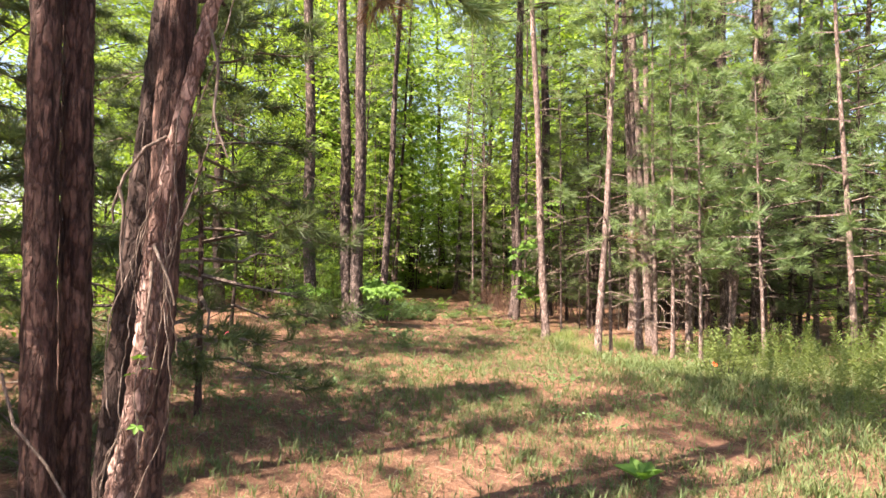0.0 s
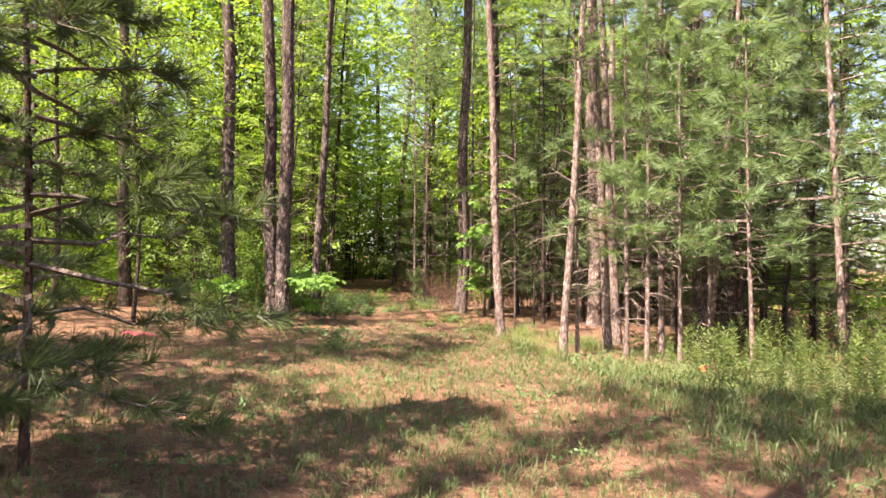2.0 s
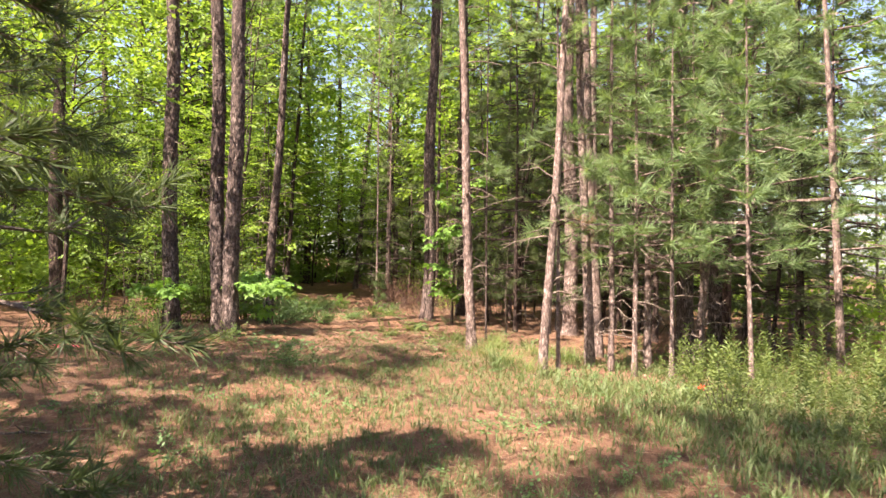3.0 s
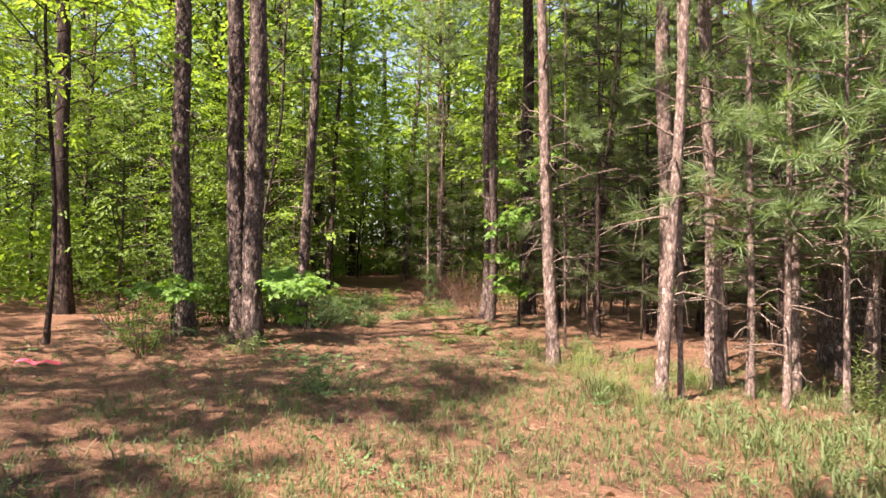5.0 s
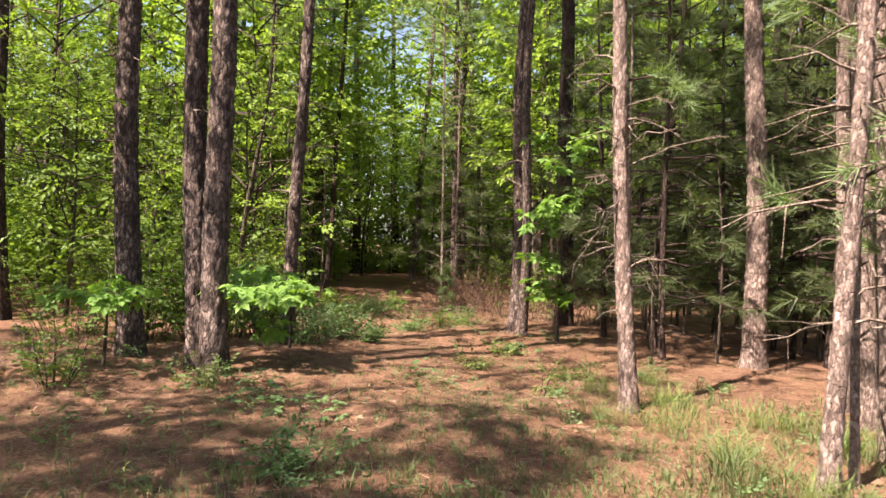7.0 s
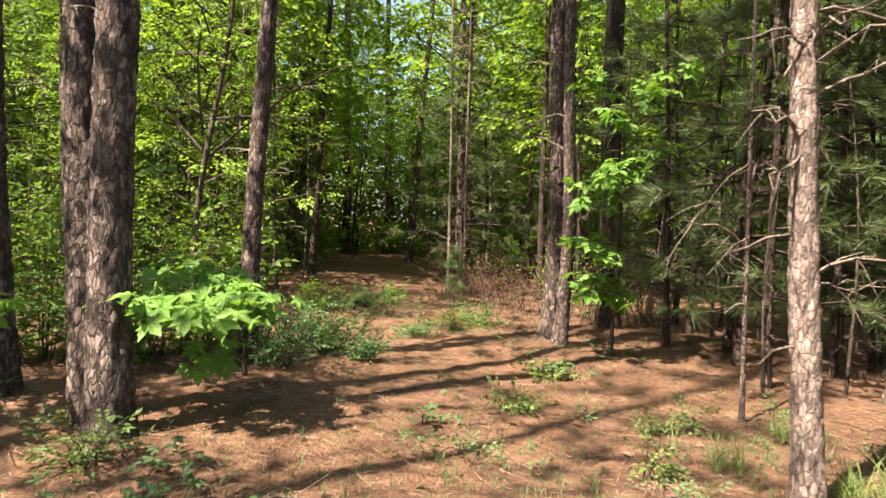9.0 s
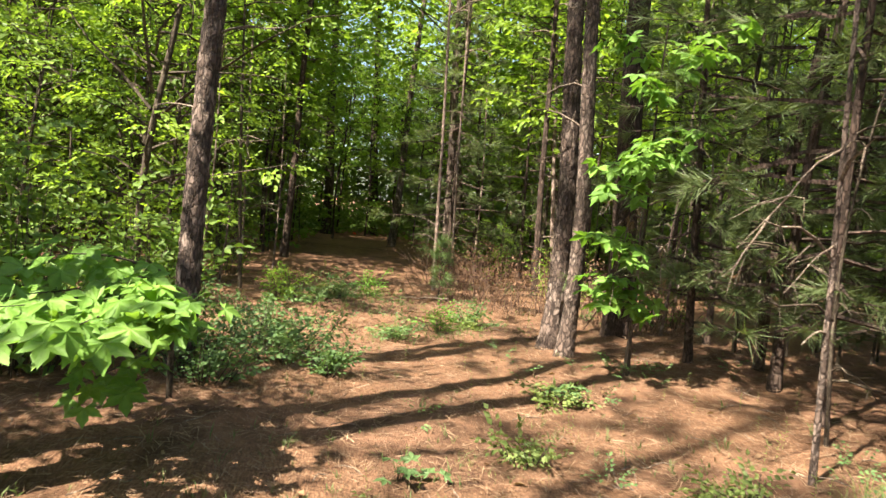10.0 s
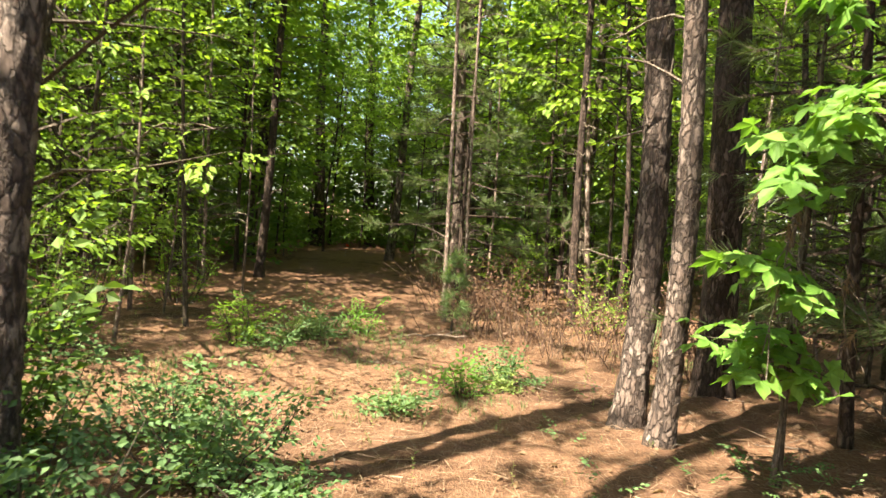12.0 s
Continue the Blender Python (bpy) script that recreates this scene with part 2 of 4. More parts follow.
def spray_template(count, seed, leaf=0.11, length=0.45, w=0.32):
    """A flat twig with leaves on both sides; metres."""
    rng = np.random.RandomState(seed)
    g = Geo()
    pos, dirs = [], []
    for i in range(count):
        u = (i + 0.5) / count
        side = 1 if i % 2 else -1
        ang = side * rng.uniform(0.5, 1.2) * (1 - 0.6 * u)
        pos.append((0.03 * side, length * u, rng.normal(0, 0.02)))
        dirs.append((math.sin(ang), math.cos(ang), rng.uniform(-0.45, 0.15)))
    g.stamp(leaf_shape(w), pos, frames_from(np.array(dirs), rng, 0.35), leaf * rng.uniform(0.7, 1.25, count))
    return np.concatenate(g.v), g.f


def maple_template():
    """A five-lobed leaf, cupped, with a stalk; unit length."""
    out = []
    lobes = [(-1.95, 0.58), (-1.0, 0.86), (0.0, 1.0), (1.0, 0.86), (1.95, 0.58)]
    for i, (a, r) in enumerate(lobes):
        for da, k in ((-0.34, 0.66), (-0.17, 0.74), (0.0, 1.0), (0.17, 0.74), (0.34, 0.66)):
            rr = r * k
            out.append((math.sin(a + da) * rr, 0.30 + math.cos(a + da) * rr * 0.78, -0.16 * rr * rr + 0.05 * (k < 0.7)))
        if i < 4:
            am = (a + lobes[i + 1][0]) / 2
            out.append((math.sin(am) * 0.44, 0.30 + math.cos(am) * 0.36, 0.05))
    v = [(0, 0.30, 0.03)] + out + [(-0.012, -0.35, 0.05), (0.012, -0.35, 0.05)]
    n = len(out)
    f = [(0, 1 + i, 2 + i) for i in range(n - 1)] + [(0, n + 1, n + 2)]
    return np.array(v), f


def blade_template(count, seed, spread=0.5, width=0.011):
    rng = np.random.RandomState(seed)
    v, f = [], []
    for i in range(count):
        a, lean = rng.uniform(0, 2 * math.pi), rng.uniform(0.1, spread)
        o = np.array([rng.normal(0, 0.05), rng.normal(0, 0.05), -0.03])
        d = np.array([math.cos(a), math.sin(a), 0])
        s = np.array([-math.sin(a), math.cos(a), 0]) * width
        h = rng.uniform(0.45, 1.0)
        m1, tip = o + np.array([0, 0, h * 0.6]) + d * lean * h * 0.35, o + np.array([0, 0, h * 0.92]) + d * lean * h
        k = len(v)
        v += [o - s * 0.6, m1 + s, m1 - s, tip]
        f += [(k, k + 1, k + 2), (k + 2, k + 1, k + 3)]
    return np.array(v), f


TUFTS = [tuft_template(30, 0.019, s) for s in (1, 2, 3)]
TUFT_FAR = [tuft_template(20, 0.030, s, 1.1) for s in (4, 5)]
FINE = [tuft_template(34, 0.026, s, 1.25, 0.2) for s in (9, 10)]
SPRAYS = [spray_template(9, s) for s in (1, 2, 3)]
MAPLE_LEAF = maple_template()


# ---- ground ----
def axis(lo, hi, step):
    far = np.array([400, 220, 120, 70, 40, 24, 14, 8, 4, 2, 1.0, 0.5])
    return np.concatenate([lo - far, np.arange(lo, hi, step), hi + far[::-1]])


gx, gy = axis(-9, 11, 0.14), axis(-3, 34, 0.16)
GX, GY = np.meshgrid(gx, gy, indexing="ij")
calm = 1 / (1 + (np.maximum(np.abs(GX) - 40, 0) + np.maximum(np.abs(GY - 15) - 60, 0)) * 0.2)
rngg = np.random.RandomState(3)
GZ = gz(GX, GY) * calm + rngg.normal(0, 0.013, GX.shape)
idx = np.arange(GX.size).reshape(GX.shape)
quads = np.stack([idx[:-1, :-1], idx[1:, :-1], idx[1:, 1:], idx[:-1, 1:]], -1).reshape(-1, 4)
gg = Geo().add(np.stack([GX, GY, GZ], -1).reshape(-1, 3), quads)
ground = tagged(new("ground", gg.mesh("ground", GROUND, True)), "reddish-brown forest floor of fallen pine needles and soil", "ground", kind="structure")


# ---- trunks ----
def trunk_geo(height, r0, lean=(0.0, 0.0), bend=(0.0, 0.0), seg=10, step=0.6, rough=0.0, seed=0, flare=0.35, taper=0.75, bend_len=3.0):
    """A tapered trunk from below the ground; bend bows it over bend_len metres; rough lifts bark plates."""
    rng = np.random.RandomState(seed)
    zs = np.unique(np.concatenate([np.arange(-0.12, min(height, 5.5), step), np.arange(5.5, height, max(step, 0.8)), [height]]))
    off = rng.uniform(0, 50)
    pts, rad = [], []
    for z in zs:
        b = math.sin(math.pi * min(max(z / bend_len, 0), 2.0)) * 0.5
        w = 0.02 * r0 / 0.12
        pts.append((lean[0] * z + bend[0] * b + w * math.sin(z * 1.3 + off), lean[1] * z + bend[1] * b + w * math.sin(z * 1.1 + 2 * off), z))
        rad.append(r0 * (1 - taper * max(z, 0) / height) * (1 + flare * math.exp(-max(z, 0) / 0.18)))
    g = Geo().tube(pts, rad, seg)
    if rough:
        v, c = g.v[0], np.repeat(np.array(pts), seg, axis=0)
        out = v - c
        for i in range(len(v)):
            q = Vector(((v[i][0]) * 19 + off, v[i][1] * 19, v[i][2] * 8.0))
            d = noise.voronoi(q)[0]
            k = min((d[1] - d[0]) * 2.2, 1.0)
            k2 = noise.noise(q * 2.5) * 0.35
            v[i] += out[i] / (np.linalg.norm(out[i]) + 1e-9) * rough * (k + k2 - 0.5)
    return g, np.array(pts), np.array(rad)


def at_height(pts, z):
    return np.array([np.interp(z, pts[:, 2], pts[:, 0]), np.interp(z, pts[:, 2], pts[:, 1]), z])


def stub_geo(pts, rad, zs, rng, lo=0.15, hi=0.9, twigs=True):
    """Dead bare branches on a trunk."""
    g = Geo()
    for z in zs:
        p = at_height(pts, z)
        a, ln = rng.uniform(0, 2 * math.pi), rng.uniform(lo, hi)
        d = np.array([math.cos(a), math.sin(a), rng.uniform(-0.25, 0.45)])
        n = 5
        line = [p + d * ln * k / (n - 1) + np.array([0, 0, rng.uniform(-0.03, 0.03) + 0.05 * math.sin(k * 1.1)]) * (k > 0) for k in range(n)]
        g.tube(line, np.linspace(0.014, 0.004, n) * (0.6 + 0.6 * ln), 4)
        if twigs and ln > 0.4:
            for _ in range(4):
                k = rng.randint(1, n - 1)
                q = line[k]
                e = d * 0.5 + rng.normal(0, 0.55, 3)
                g.tube([q, q + e * 0.1 * ln, q + e * 0.3 * ln + np.array([0, 0, -0.04])], [0.0055, 0.004, 0.002], 3)
    return g


def pine_crown(z0, z1, reach, count, seed, far=True, needle=0.24, per=9, limp=0.0, droop=0.1):
    """Limbs and needle brushes between two heights, on the axis x = y = 0; returns both."""
    rng = np.random.RandomState(seed)
    limbs, leaf = Geo(), Geo()
    pos, dirs = [], []
    for i in range(count):
        u = (i + rng.uniform(0, 1)) / count
        z = z0 + (z1 - z0) * u
        a = i * 2.4 + rng.uniform(-0.5, 0.5)
        ln = reach * (1.05 - 0.8 * u) * rng.uniform(0.55, 1.1) * min(1.0, 0.72 + 2.0 * u)
        rise = rng.uniform(0.0, 0.45) - droop
        d = np.array([math.cos(a), math.sin(a), 0])
        line = np.array([np.array([0, 0, z]) + d * ln * k / 4 + np.array([0, 0, rise * ln * (k / 4) ** 1.3]) + rng.normal(0, 0.03, 3) * (k > 0) for k in range(5)])
        limbs.tube(line, np.linspace(0.010 + 0.010 * ln, 0.004, 5), 3)
        for j in range(per):
            k = 1.0 - 0.72 * rng.uniform(0, 1) ** 1.5 if j else 1.0
            p = np.array([np.interp(k * 4, range(5), line[:, c]) for c in range(3)])
            sd = d * rng.uniform(0.3, 1.0) + np.array([-d[1], d[0], 0]) * rng.normal(0, 0.7) + np.array([0, 0, rng.uniform(-0.15, 0.6) - limp])
            sd /= np.linalg.norm(sd)
            q = p + sd * rng.uniform(0.05, 0.32) * min(1.0, ln)
            if not far:
                limbs.tube([p, q], [0.005, 0.003], 3)
            pos.append(q)
            dirs.append(sd)
    pos, dirs = np.array(pos), np.array(dirs)
    kinds = FINE if far is None else TUFT_FAR if far else TUFTS
    pick = rng.randint(0, len(kinds), len(pos))
    for k, tpl in enumerate(kinds):
        s = pick == k
        if s.any():
            leaf.stamp(tpl, pos[s], frames_from(dirs[s], rng), needle * rng.uniform(0.7, 1.2, s.sum()))
    return limbs, leaf


def broad_crown(z0, z1, reach, count, seed, spray=1.0, per=5, flat=0.25):
    """Limbs and leafy twigs of a hardwood."""
    rng = np.random.RandomState(seed)
    limbs, leaf = Geo(), Geo()
    pos, dirs = [], []
    for i in range(count):
        u = (i + rng.uniform(0, 1)) / count
        z = z0 + (z1 - z0) * u
        a = i * 2.4 + rng.uniform(-0.7, 0.7)
        ln = reach * (0.45 + 0.75 * math.sin(math.pi * min(0.12 + 0.88 * u, 1))) * rng.uniform(0.5, 1.15)
        d = np.array([math.cos(a), math.sin(a), 0])
        rise = rng.uniform(0.05, 0.6)
        line = np.array([np.array([0, 0, z]) + d * ln * k / 4 + np.array([0, 0, rise * ln * math.sin(k / 4 * 1.5)]) + rng.normal(0, 0.05, 3) * (k > 0) for k in range(5)])
        limbs.tube(line, np.linspace(0.006 + 0.008 * ln, 0.003, 5), 3)
        for j in range(per):
            k = 1.0 - 0.8 * rng.uniform(0, 1) if j else 1.0
            p = np.array([np.interp(k * 4, range(5), line[:, c]) for c in range(3)])
            sd = d * rng.uniform(0.1, 1.0) + np.array([-d[1], d[0], 0]) * rng.normal(0, 0.8) + np.array([0, 0, rng.normal(0.0, flat)])
            pos.append(p + sd * rng.uniform(0, 0.25) * spray)
            dirs.append(sd)
    pos, dirs = np.array(pos), np.array(dirs)
    pick = rng.randint(0, len(SPRAYS), len(pos))
    for k, tpl in enumerate(SPRAYS):
        s = pick == k
        leaf.stamp(tpl, pos[s], frames_from(dirs[s], rng, 0.4), spray * rng.uniform(0.7, 1.3, s.sum()))
    return limbs, leaf


CROWNS = []
for k in range(4):
    li, le = pine_crown(0.0, 8.5, 2.6, 40, 20 + k, True, 0.42, 7)
    CROWNS.append((li.mesh("pine_limbs", BARK), le.mesh("pine_foliage", NEEDLE)))


def tall_pine(x, y, diam, lean=(-0.035, 0.0), height=17.0, bark=BARK, near=False, label="", bend=(0, 0), seed=0, crown_z=8.5, stubs=14, name="pine_tree", stub_lo=0.8, bend_len=3.0, spread=None):
    rng = np.random.RandomState(seed + 77)
    ob = thing(name, x, y, label or "tall pine with scaly grey-brown bark and dead branch stubs", "tree", "pines in the woods")
    g, pts, rad = trunk_geo(height, diam / 2, lean, bend, 36 if near else 9, 0.035 if near else 0.5, 0.065 * diam if near else 0.0, seed, bend_len=bend_len)
    part("trunk", g.mesh("trunk", bark, True), ob)
    heights = rng.uniform(stub_lo, crown_z, stubs)
    if near:
        for z in heights:
            part("dead_branch", stub_geo(pts, rad, [z], rng, 0.12, 0.7).mesh("dead_branch", TWIG), ob, "bare grey dead branch")
    elif stubs:
        part("dead_branchwork", stub_geo(pts, rad, heights, rng).mesh("dead_branchwork", TWIG), ob, "bare grey dead branches")
    li, le = CROWNS[seed % 4]
    top = at_height(pts, crown_z)
    wide, turn = spread or (0.45 if diam < 0.18 else 1.0), rng.uniform(0, 6)
    for nm, me in (("branchwork", li), ("foliage", le)):
        p = part(nm, me, ob)
        p.location, p.rotation_euler, p.scale = top, (0, 0, turn), (wide, wide, (height - crown_z) / 8.5)
    return ob


# the two pines that stand together beside the trail
tall_pine(-2.10, 16.00, 0.27, (-0.045, 0.0), height=20.0, crown_z=12.5, near=True, bark=BARK, seed=1, label="large pine with dark furrowed plated bark, one of a pair", stub_lo=2.5)
tall_pine(-1.86, 15.70, 0.28, (-0.012, 0.0), height=20.0, crown_z=12.5, near=True, bark=BARK, seed=2, label="large pine with flaking grey-brown plated bark, one of a pair", stub_lo=2.5)
# slender pine with the pale trunk and bare branches, at the clearing's edge
PALE_PINE = tall_pine(2.16, 14.58, 0.162, (-0.066, 0.0), 13.0, BARK_PALE, True, "slender pine with pale flaky sunlit bark and bare branches", seed=3, stubs=26, crown_z=6.5)
# the young pines of the sunny edge
P_EXTRA = tall_pine(2.80, 16.50, 0.042, (-0.03, 0.0), 8.0, BARK, False, "thin pale pine pole in the shade with hanging dead branches", seed=31, stubs=4, crown_z=5.5)
tall_pine(2.78, 12.50, 0.125, (0.030, 0.0), 11.0, BARK_PALE, True, "slender pale pine leaning a little over the clearing", seed=4, stubs=20, crown_z=5.5)
tall_pine(4.70, 17.10, 0.29, (-0.045, 0.0), 15.0, BARK_PALE, True, "pine with pale grey bark among young pines", seed=5, stubs=12)
tall_pine(4.16, 14.10, 0.17, (-0.078, 0.0), 11.0, BARK_PALE, False, "slender leaning pine with pale bark", seed=6, stubs=22, crown_z=6)
tall_pine(3.05, 12.65, 0.06, (-0.040, 0.0), 7.0, BARK_PALE, False, "thin pale pine sapling trunk", seed=7, stubs=12, crown_z=4.5)
tall_pine(3.70, 13.20, 0.15, (-0.072, 0.0), 11.0, BARK_PALE, False, "slender pale pine at the sunny edge", seed=8, stubs=18, crown_z=6)
# forked pair at the far side of the sunny patch
tall_pine(2.02, 20.15, 0.22, (-0.003, 0.0), 16.0, BARK, True, "dark pine with deep bark beside a paler one", seed=9, bend=(0.10, 0), stub_lo=1.0)
tall_pine(2.07, 19.68, 0.17, (-0.006, 0.0), 14.0, BARK, True, "pale-barked pine beside a darker one", seed=10, bend=(0.10, 0), stub_lo=1.0)
tall_pine(-1.50, 18.30, 0.195, (0.025, 0.0), 14.0, BARK, True, "leaning pine with grey plated bark behind the maple sapling", seed=11, bend=(0.0, 0), stub_lo=2.0, crown_z=9.5)
tall_pine(-3.06, 16.60, 0.29, (-0.034, 0.0), 18.0, BARK, True, "large pine with grey bark and a pale scar", seed=12, stub_lo=3.0, crown_z=6.8, spread=0.7)
tall_pine(-6.18, 19.68, 0.31, (-0.03, 0.0), 17.0, BARK_SHADED, False, "large pine deep in the shade, its bark coloured dark for it", seed=13, stub_lo=3.0)
tall_pine(3.10, 21.00, 0.32, (-0.03, 0.0), 18.0, BARK_SHADED, False, "thick dark pine in deep shade", seed=14, stubs=20)
for x, y, d, lx, bark in ((-8.3, 29.9, 0.30, -0.05, BARK), (-1.7, 39.7, 0.38, -0.035, BARK_SHADED), (0.03, 42.0, 0.38, -0.05, BARK_SHADED), (-1.9, 28.3, 0.17, 0.03, BARK_SHADED),
                          (2.95, 24.9, 0.12, -0.02, BARK_SHADED), (1.08, 24.3, 0.06, -0.03, BARK_PALE), (1.5, 25.6, 0.05, -0.02, BARK_PALE), (-2.9, 24.4, 0.05, 0.0, BARK_PALE), (-2.55, 26.8, 0.06, -0.02, BARK_PALE), (3.7, 26.5, 0.09, -0.08, BARK_PALE), (4.36, 14.8, 0.15, -0.04, BARK_PALE), (5.95, 14.6, 0.30, -0.05, BARK), (6.75, 15.1, 0.32, -0.02, BARK),
                          (6.50, 14.3, 0.16, -0.03, BARK_RED), (5.6, 13.9, 0.17, -0.07, BARK), (8.9, 18.8, 0.40, -0.05, BARK), (8.3, 16.7, 0.10, 0.0, BARK_PALE), (8.92, 16.9, 0.13, 0.0, BARK_PALE),
                          (5.1, 31.3, 0.13, -0.08, BARK)):
    tall_pine(x, y, d, (lx, 0.0), 10 + 22 * min(d, 0.32), bark, seed=int(abs(x) * 10 + y), stubs=14, crown_z=6 if d < 0.2 else 9)
# near pines at the start of the walk
tall_pine(-1.575, 2.85, 0.138, (-0.022, 0.0), 14.0, BARK_RED, True, "large pine with red-brown scaly bark close to the path", seed=21, stub_lo=2.8, stubs=6, crown_z=9.5, spread=0.6)
tall_pine(-1.50, 3.00, 0.140, (-0.032, 0.0), 14.0, BARK_RED, True, "red-brown pine standing just behind another", seed=22, stub_lo=2.8, stubs=6, crown_z=9.5, spread=0.6)
tall_pine(-1.268, 2.95, 0.158, (0.060, 0.0), 14.0, BARK_RED, True, "dark red-brown pine leaning slightly, a dead stem against it", seed=23, stub_lo=2.8, stubs=6, crown_z=9.5, spread=0.6)
tall_pine(-1.65, 3.55, 0.16, (0.080, 0.0), 14.0, BARK_SHADED, True, "dark pine in the shade behind nearer pines", seed=24, stub_lo=2.8, stubs=6, crown_z=9.5, spread=0.6)


def bent(points, n):
    """A smooth line of n points through a few given ones."""
    p = np.array(points, float)
    u = np.linspace(0, len(p) - 1, n)
    return np.stack([np.interp(u, range(len(p)), p[:, c]) for c in range(3)], 1)


def leaning_stem():
    ob = thing("leaning_dead_stem", -1.34, 2.74, "pale dead pine stem leaning on a pine, with bare vines", "dead tree")
    line = bent([(-0.02, 0.0, -0.1), (0.105, 0.0, 0.56), (0.155, 0.0, 0.80), (0.20, 0.0, 1.17), (0.228, 0.0, 1.54), (0.265, 0.0, 1.83), (0.325, 0.0, 2.12), (0.41, 0.0, 2.47), (0.52, 0.04, 2.9), (0.62, 0.08, 3.3)], 110)
    g = Geo().tube(line, np.linspace(0.050, 0.022, 110), 20)
    v, c = g.v[0], np.repeat(line, 20, axis=0)
    for i in range(len(v)):
        d = noise.voronoi(Vector(v[i] * np.array((30, 30, 12))))[0]
        v[i] += (v[i] - c[i]) * (0.35 * min((d[1] - d[0]) * 2, 1) - 0.15)
    part("trunk", g.mesh("trunk", BARK_PEEL, True), ob)
    for pts in ([(0.235, -0.03, 1.56), (0.28, -0.07, 1.50), (0.325, -0.09, 1.42), (0.345, -0.09, 1.34)], [(0.23, -0.03, 1.50), (0.245, -0.07, 1.40), (0.235, -0.08, 1.26), (0.24, -0.08, 1.22)],
                [(0.27, -0.03, 1.98), (0.20, -0.06, 1.93), (0.13, -0.07, 1.82), (0.09, -0.07, 1.70), (0.095, -0.07, 1.64)], [(0.11, -0.07, 1.78), (0.135, -0.07, 1.70), (0.125, -0.07, 1.55), (0.14, -0.07, 1.40)],
                [(0.42, -0.02, 2.40), (0.47, -0.06, 2.25), (0.46, -0.08, 2.05), (0.52, -0.08, 1.90)], [(-0.36, 0.02, 1.05), (-0.28, -0.02, 0.86), (-0.14, -0.04, 0.72), (-0.02, -0.06, 0.55), (0.05, -0.06, 0.44)]):
        p = bent(pts, 9)
        part("dead_branch", Geo().tube(p, np.linspace(0.0075, 0.004, 9), 6).mesh("dead_branch", TWIG, True), ob, "crooked dead branch")
    for k in range(9):
        rv = np.random.RandomState(60 + k)
        z0, z1 = rv.uniform(0.4, 1.3), rv.uniform(1.6, 2.7)
        us = np.linspace(z0, z1, 26)
        side = rv.uniform(-0.10, 0.14)
        vine = np.stack([np.interp(us, line[:, 2], line[:, 0]) + side + 0.035 * np.sin(us * rv.uniform(4, 9) + k), np.full(26, -0.03) + 0.03 * np.sin(us * 7 + k), us], 1)
        part("vine", Geo().tube(vine + rv.normal(0, 0.004, vine.shape), np.full(26, 0.0028), 4).mesh("vine", TWIG, True), ob, "thin bare vine")
    rng = np.random.RandomState(4)
    leaf = Geo().stamp(MAPLE_LEAF, [(0.215, -0.09, 1.13), (0.24, -0.09, 1.10), (0.205, -0.09, 1.08), (0.225, -0.10, 0.90)], frames_from([(0.3, -0.5, 0.6), (0.7, -0.5, 0.2), (-0.4, -0.6, 0.1), (0.1, -0.5, -0.4)], rng, 0.3), 0.045)
    part("vine_foliage", leaf.mesh("vine_foliage", MAPLE), ob, "small bright green vine leaves")


leaning_stem()


def dead_limb(ob, pts, r, seed, twigs=5):
    """One long bare branch with side twigs, under a tree."""
    rng = np.random.RandomState(seed)
    p = bent(pts, 9) + rng.normal(0, 0.008, (9, 3))
    g = Geo().tube(p, np.linspace(r, r * 0.35, 9), 6)
    d = p[-1] - p[0]
    for _ in range(twigs):
        k = rng.randint(2, 8)
        e = d * rng.uniform(0.1, 0.25) + rng.normal(0, 0.10, 3)
        g.tube([p[k], p[k] + e * 0.5 + rng.normal(0, 0.02, 3), p[k] + e + np.array([0, 0, -0.05])], [r * 0.5, r * 0.35, r * 0.2], 4)
    part("dead_branchwork", g.mesh("dead_branchwork", TWIG, True), ob, "long crooked bare branch with twigs")


dead_limb(PALE_PINE, [(-0.15, 0, 2.22), (0.1, -0.02, 2.34), (0.45, -0.05, 2.48), (0.75, 0, 2.56)], 0.012, 1)
dead_limb(PALE_PINE, [(-0.16, 0, 2.45), (-0.35, -0.1, 2.52), (-0.62, -0.15, 2.44)], 0.010, 2)
dead_limb(PALE_PINE, [(-0.12, 0, 1.95), (-0.3, -0.1, 1.80), (-0.45, -0.15, 1.86)], 0.008, 3)
dead_limb(PALE_PINE, [(-0.16, 0, 2.62), (-0.22, -0.15, 2.50), (-0.30, -0.2, 2.25)], 0.008, 4)
dead_limb(PALE_PINE, [(-0.17, 0, 2.75), (0.05, -0.1, 2.85), (0.25, -0.1, 2.82)], 0.009, 5)
dead_limb(PALE_PINE, [(-0.08, 0, 1.25), (0.1, -0.08, 1.22), (0.22, -0.1, 1.26)], 0.006, 6)
dead_limb(P_EXTRA, [(-0.05, 0.0, 2.12), (-0.28, 0.0, 1.95), (-0.5, -0.02, 1.62), (-0.72, -0.05, 1.30)], 0.008, 7, 8)
dead_limb(P_EXTRA, [(-0.03, 0.0, 1.5), (-0.2, -0.1, 1.45), (-0.42, -0.15, 1.2)], 0.006, 8, 4)


